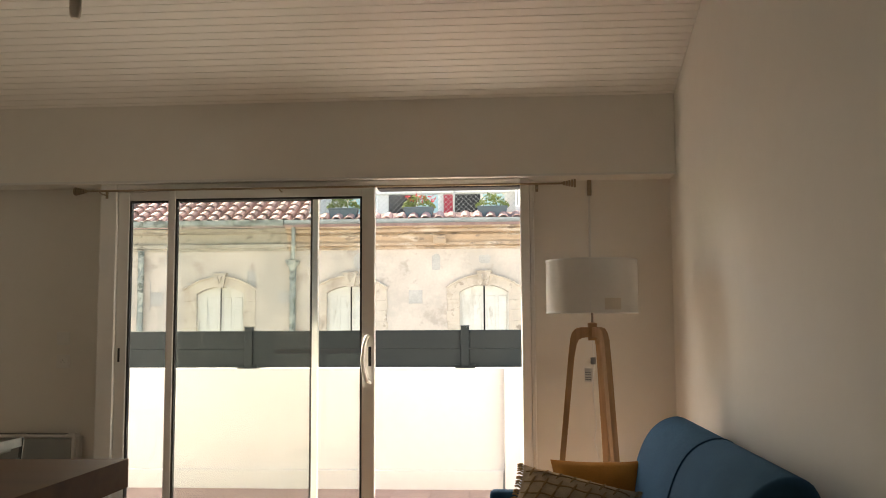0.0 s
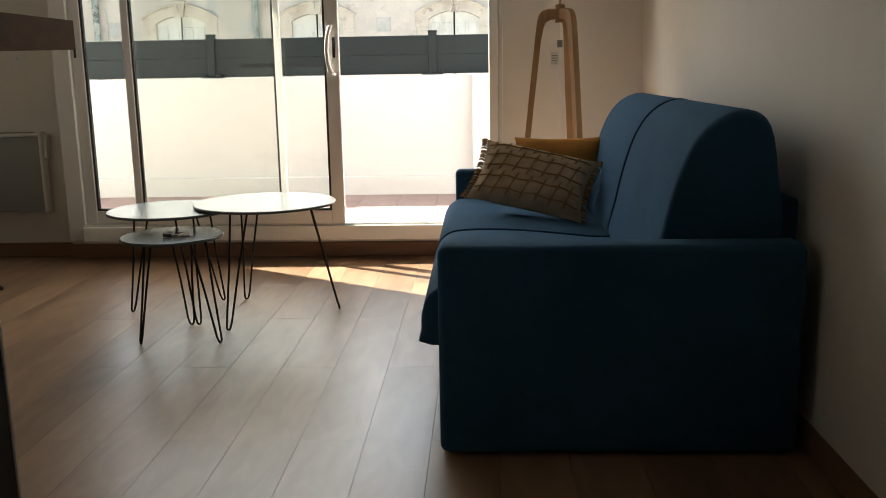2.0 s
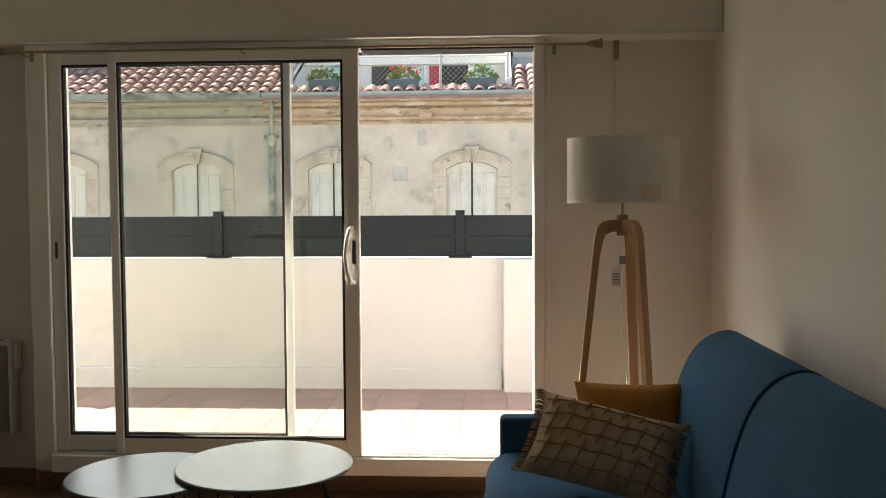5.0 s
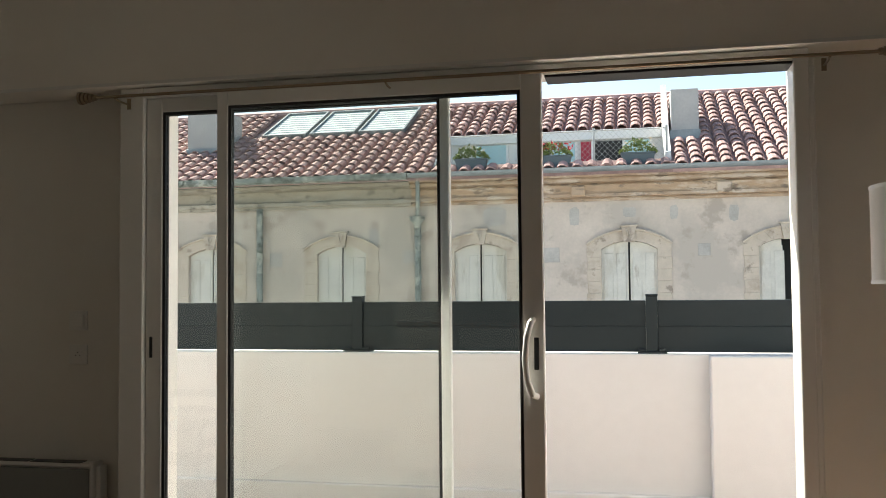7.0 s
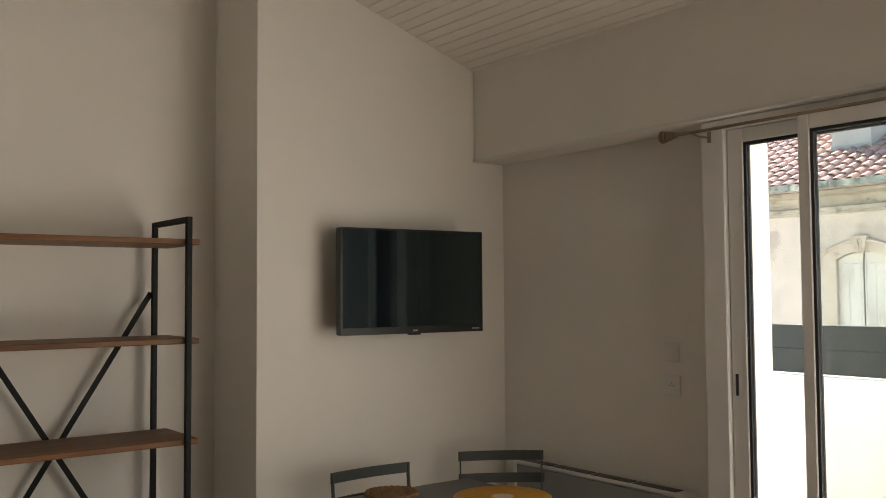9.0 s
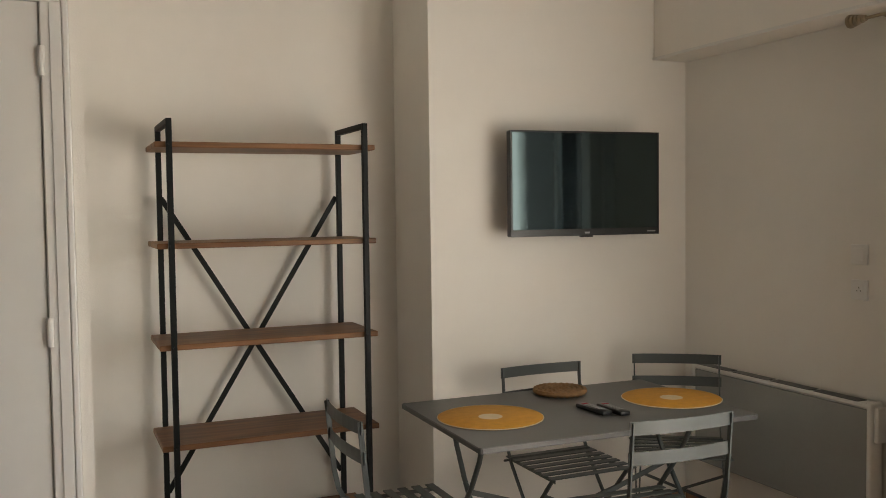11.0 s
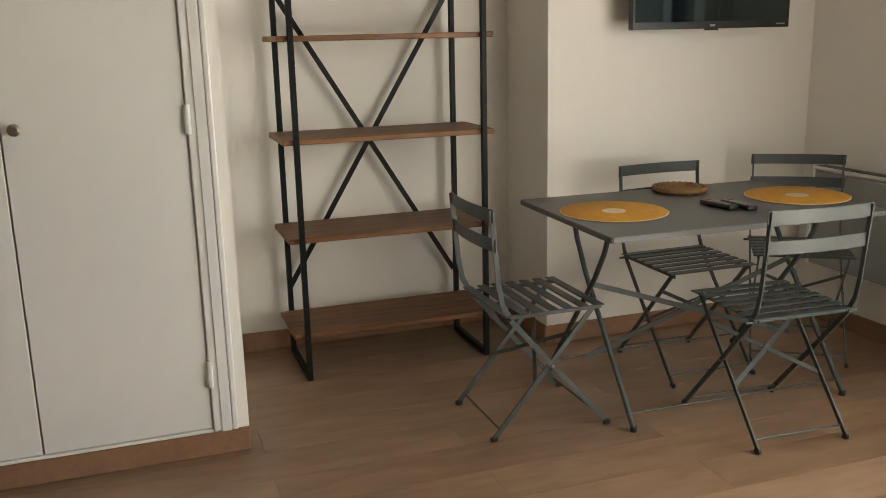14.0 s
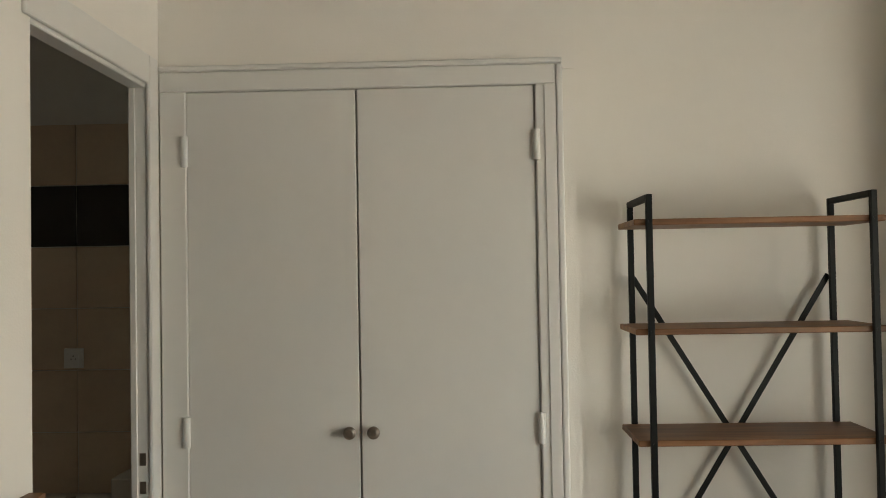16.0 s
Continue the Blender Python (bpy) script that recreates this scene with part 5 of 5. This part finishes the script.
bm = B()
tile_mesh(bm, Matrix.Identity(4))
bmesh.ops.recalc_face_normals(bm, faces=bm.faces)
tile_data = bpy.data.meshes.new("tile")
bm.to_mesh(tile_data)
bm.free()
tile_data.materials.append(TILE)
joined = B()
tilt = math.atan(RS)
COL, ROW = 0.315, 0.36
rng = random.Random(4)
made = 0
cols = int((XRT - XL) / COL)
rows_n = int((YRIDGE - Y0) / (ROW * math.cos(tilt)))
for r_ in range(rows_n + 1):
    for c_ in range(cols):
        x = XL + 0.12 + c_ * COL + rng.uniform(-0.012, 0.012)
        y = Y0 - 0.06 + r_ * ROW * math.cos(tilt)
        if DX0 < x < DX1 and DY0 - 0.5 < y < DY1:
            continue
        if CH[0] - 0.05 < x < CH[1] + 0.05 and CH[2] - 0.3 < y < CH[3]:
            continue
        if -11.4 < x < -7.25 and 2.3 < y < 4.6:
            continue
        if x < -16.5 or x > 4.4:
            continue
        m = Matrix.Translation((x, y, roof_z(y) + 0.035)) @ Matrix.Rotation(tilt - 0.07 + rng.uniform(-0.02, 0.03), 4, "X") @ Matrix.Rotation(rng.uniform(-0.04, 0.04), 4, "Z")
        if -7.0 < x < 2.2 and made < 300 and (y < 0.3 or y > 1.9):
            ob = new("tile", tile_data)
            ob.parent = roof
            ob.matrix_basis = m
            made += 1
        else:
            tile_mesh(joined, m)
tagged(part("roof_tiles", joined, TILE, roof), "rest of the clay canal tiles", "", "", "stuff")
part("ridge", tube(B(), [(XL, YRIDGE, roof_z(YRIDGE) + 0.02), (XRT, YRIDGE, roof_z(YRIDGE) + 0.02)], 0.12, 8), TILE, roof, "row of ridge tiles", True)

# chimneys
for lo, hi, z1 in ((CH[0], CH[1], 5.98), (-12.85, -11.85, 6.1)):
    y0, y1 = (CH[2], CH[3]) if lo > -5 else (1.5, 2.7)
    ch = part("chimney", box(B(), (lo, y0, roof_z(y0) - 0.3), (hi, y1, zz(z1)), 0.01), CONCRETE, roof, "grey rendered chimney")
    part("flashing", box(B(), (lo - 0.03, y0 - 0.03, roof_z(y0) - 0.2), (hi + 0.03, y0 - 0.001, roof_z(y0) + 0.18), 0.005), ZINC, ch)
part("gable_upstand", prism(B(), [(CH[2] - 1.35, roof_z(CH[2] - 1.35) - 0.05), (CH[3], roof_z(CH[3]) - 0.05), (CH[3], roof_z(CH[3]) + 0.95), (CH[2] - 0.2, roof_z(CH[2]) + 0.12), (CH[2] - 1.35, roof_z(CH[2] - 1.35) + 0.15)], 0, -0.66, -0.53), RENDERWHITE, roof, "white rendered cheek wall")
# roof windows
for k in range(3):
    x0 = -11.16 + k * 1.36
    m = Matrix.Translation((x0, 2.45, roof_z(2.45) + 0.04)) @ Matrix.Rotation(tilt, 4, "X")
    rw = part("roof_window", box(B(), (0, 0, 0), (1.26, 0.07, 0.12), 0.008), ZINC, roof, "pale framed roof window", at=m)
    part("frame_bar", box(B(), (0, 2.13, 0), (1.26, 2.20, 0.12), 0.008), ZINC, rw)
    part("frame_bar", box(B(), (0, 0.0701, 0), (0.06, 2.1299, 0.12), 0.008), ZINC, rw)
    part("frame_bar", box(B(), (1.20, 0.0701, 0), (1.26, 2.1299, 0.12), 0.008), ZINC, rw)
    part("pane", box(B(), (0.06, 0.07, 0.05), (1.20, 2.13, 0.07)), SKYGLASS, rw, "pale reflecting glass")
    # nine thin white stripes laid across the pane
    for j in range(9):
        part("pane_stripe", box(B(), (0.07, 0.16 + j * 0.215, 0.0705), (1.19, 0.27 + j * 0.215, 0.078), 0.002), WHITE, rw)
# recessed terrace
zf = roof_z(DY0) - 0.05
part("roof_terrace_floor", box(B(), (DX0, DY0, zf - 0.1), (DX1, DY1, zf)), CONCRETE, roof)
part("roof_terrace_side", prism(B(), [(DY0, zf), (DY1, zf), (DY1, roof_z(DY1) + 0.05), (DY0, roof_z(DY0) + 0.05)], 0, DX0 - 0.12, DX0), RENDERWHITE, roof)
part("roof_terrace_lintel", box(B(), (DX0, DY1 - 0.12, roof_z(DY1) - 0.22), (DX1, DY1 - 0.02, roof_z(DY1) + 0.02), 0.01), RENDERWHITE, roof)
backw = part("roof_terrace_back", box(B(), (DX0, DY1, zf), (DX1, DY1 + 0.1, roof_z(DY1) - 0.1)), RENDERWHITE, roof)
for x0, x1, mat in ((-5.2, -4.45, DOORPAINT), (-4.1, -3.35, DARKROOM), (-3.3, -2.75, DOORPAINT), (-2.6, -2.35, CURTAIN), (-2.34, -1.6, DARKROOM), (-1.55, -0.95, DOORPAINT)):
    part("terrace_door", box(B(), (x0, DY1 - 0.05, zf), (x1, DY1 - 0.001, roof_z(DY1) - 0.25), 0.005), mat, backw)
    part("door_frame", box(B(), (x1 + 0.005, DY1 - 0.07, zf), (x1 + 0.06, DY1 - 0.001, roof_z(DY1) - 0.25), 0.004), WHITE, backw)

# fence, planters
yf = DY0 - 0.02
zb_ = 4.08
wf = thing("wire_fence", pose(0, FY + yf, zb_), "galvanised diamond wire fence along the roof terrace", "fence")
for x in (-5.75, -2.2, -0.62):
    part("post", tube(B(), [(x, 0, -0.25), (x, 0, 0.88)], 0.025, 8), WIRE, wf, "", True)
for z in (0.02, 0.82):
    part("rail", tube(B(), [(-5.75, 0, z), (-0.62, 0, z)], 0.014, 6), WIRE, wf, "", True)
part("dark_rail", tube(B(), [(-5.75, -0.02, 0.03), (-0.62, -0.02, 0.03)], 0.02, 6), BEZEL, wf, "", True)
bm = B()
step = 0.125
x = -5.75 - 0.80
while x < -0.62:
    for sx in (1, -1):
        xa, za, xb, zb2 = (x, 0.02, x + 0.80, 0.82) if sx > 0 else (x, 0.82, x + 0.80, 0.02)
        if xa < -5.75:
            t = (-5.75 - xa) / 0.80
            xa, za = -5.75, za + (zb2 - za) * t
        if xb > -0.62:
            t = (-0.62 - xa) / (xb - xa)
            xb, zb2 = -0.62, za + (zb2 - za) * t
        bar(bm, (xa, 0.004 * sx, za), (xb, 0.004 * sx, zb2), 0.006, 0.006, (0, 1, 0))
    x += step
tagged(part("wire_mesh", bm, WIRE, wf), "", "", "", "stuff")


def make_planter(x, label, red, seed):
    rng = random.Random(seed)
    p = thing("planter", pose(x, FY + yf - 0.17, zb_ - 0.03), label, "planter", "planters on the roof fence")
    part("trough", prism(B(), [(-0.31, 0.0), (0.31, 0.0), (0.36, 0.26), (-0.36, 0.26)], 1, -0.11, 0.11), PLANTER, p)
    part("rim", box(B(), (-0.375, -0.125, 0.2601), (0.375, 0.125, 0.30), 0.008), PLANTER, p)
    part("bracket", box(B(), (-0.28, -0.12, -0.03), (0.28, 0.15, -0.001), 0.004), BEZEL, p)
    for nm, mat, count, spread in (("leaves", LEAF, 260, 1.0),) + ((("blooms", BLOOM, 60, 1.0),) if red else (("blooms", PALE, 16, 0.9),)):
        bm = B()
        for _ in range(count):
            u, v = rng.uniform(-1, 1), rng.uniform(-1, 1)
            hgt = 0.30 + (0.30 * (1 - u * u) * rng.uniform(0.1, 1.0) if nm == "leaves" else 0.12 + 0.16 * rng.random())
            c = Vector((u * 0.40 * spread, v * 0.15, hgt + 0.02 * rng.random()))
            s = rng.uniform(0.025, 0.05)
            d1 = Vector((rng.uniform(-1, 1), rng.uniform(-1, 1), rng.uniform(-0.4, 1))).normalized()
            d2 = d1.orthogonal().normalized()
            d3 = d1.cross(d2)
            q = [bm.verts.new(c + k) for k in (d1 * s * 1.5, d2 * s * 0.6, -d1 * s, -d2 * s * 0.6, d3 * s * 0.3)]
            bm.faces.new((q[0], q[1], q[4])), bm.faces.new((q[1], q[2], q[4])), bm.faces.new((q[2], q[3], q[4])), bm.faces.new((q[3], q[0], q[4]))
        tagged(part(nm, bm, mat, p), "", "", "", "stuff")
    return p


make_planter(-4.95, "grey trough planter with bushy green leaves", False, 3)
make_planter(-3.06, "grey trough planter with red geraniums", True, 5)
make_planter(-1.24, "grey trough planter with yellow-green foliage", False, 8)

# ---- floor boards, tiles ----
PW, PL = 0.196, 1.32
bm_cache = {}


def plank_mesh(w, l):
    key = (round(w, 3), round(l, 3))
    if key not in bm_cache:
        bm = box(B(), (-w / 2 + 0.0006, -l / 2 + 0.0006, -0.008), (w / 2 - 0.0006, l / 2 - 0.0006, 0.0))
        bmesh.ops.recalc_face_normals(bm, faces=bm.faces)
        me = bpy.data.meshes.new("plank")
        bm.to_mesh(me)
        bm.free()
        me.materials.append(PLANK)
        bm_cache[key] = me
    return bm_cache[key]


for c_ in range(-1, 40):
    x1 = -1.20 + PW * 6 - c_ * PW
    x0 = x1 - PW
    x1, x0 = min(x1, WX), max(x0, RX - 0.2)
    if x1 - x0 < 0.01:
        continue
    start = (-2.58 if c_ % 2 == 0 else -3.24) - 4 * PL
    for k in range(9):
        y0, y1 = max(start + k * PL, BACK), min(start + (k + 1) * PL, YW)
        if y1 - y0 < 0.02:
            continue
        ob = new("plank", plank_mesh(x1 - x0, y1 - y0))
        ob.parent = floor
        ob.matrix_basis = pose((x0 + x1) / 2, (y0 + y1) / 2, 0)

terrace = bpy.data.objects["terrace_slab"]
tm = box(B(), (-0.149, -0.149, 0), (0.149, 0.149, 0.012), 0.001)
bmesh.ops.recalc_face_normals(tm, faces=tm.faces)
tile_me = bpy.data.meshes.new("terrace_tile")
tm.to_mesh(tile_me)
tm.free()
tile_me.materials.append(TERRACE)
for i in range(17):
    for j in range(6):
        ob = new("terrace_tile", tile_me)
        ob.parent = terrace
        ob.matrix_basis = pose(-4.05 + i * 0.3, 0.62 + j * 0.3, 0.0481)

bath = bpy.data.objects["wall_bath_back"]
for mat, nm in ((BATHTILE, "bath_tile"), (DARKTILE, "bath_tile")):
    tm = box(B(), (0, 0.002, 0.002), (0.008, 0.398, 0.248), 0.001)
    bmesh.ops.recalc_face_normals(tm, faces=tm.faces)
    me = bpy.data.meshes.new(nm)
    tm.to_mesh(me)
    tm.free()
    me.materials.append(mat)
    for j in range(9):
        if (j == 7) != (mat is DARKTILE):
            continue
        for i in range(5):
            y = -4.535 + 0.4 * (i - 3)
            if y + 0.4 > YD - 0.1:
                continue
            ob = new("bath_tile", me)
            ob.parent = bath
            ob.matrix_basis = pose(bx - 0.008, y, 1.724 - 7 * 0.25 + j * 0.25)
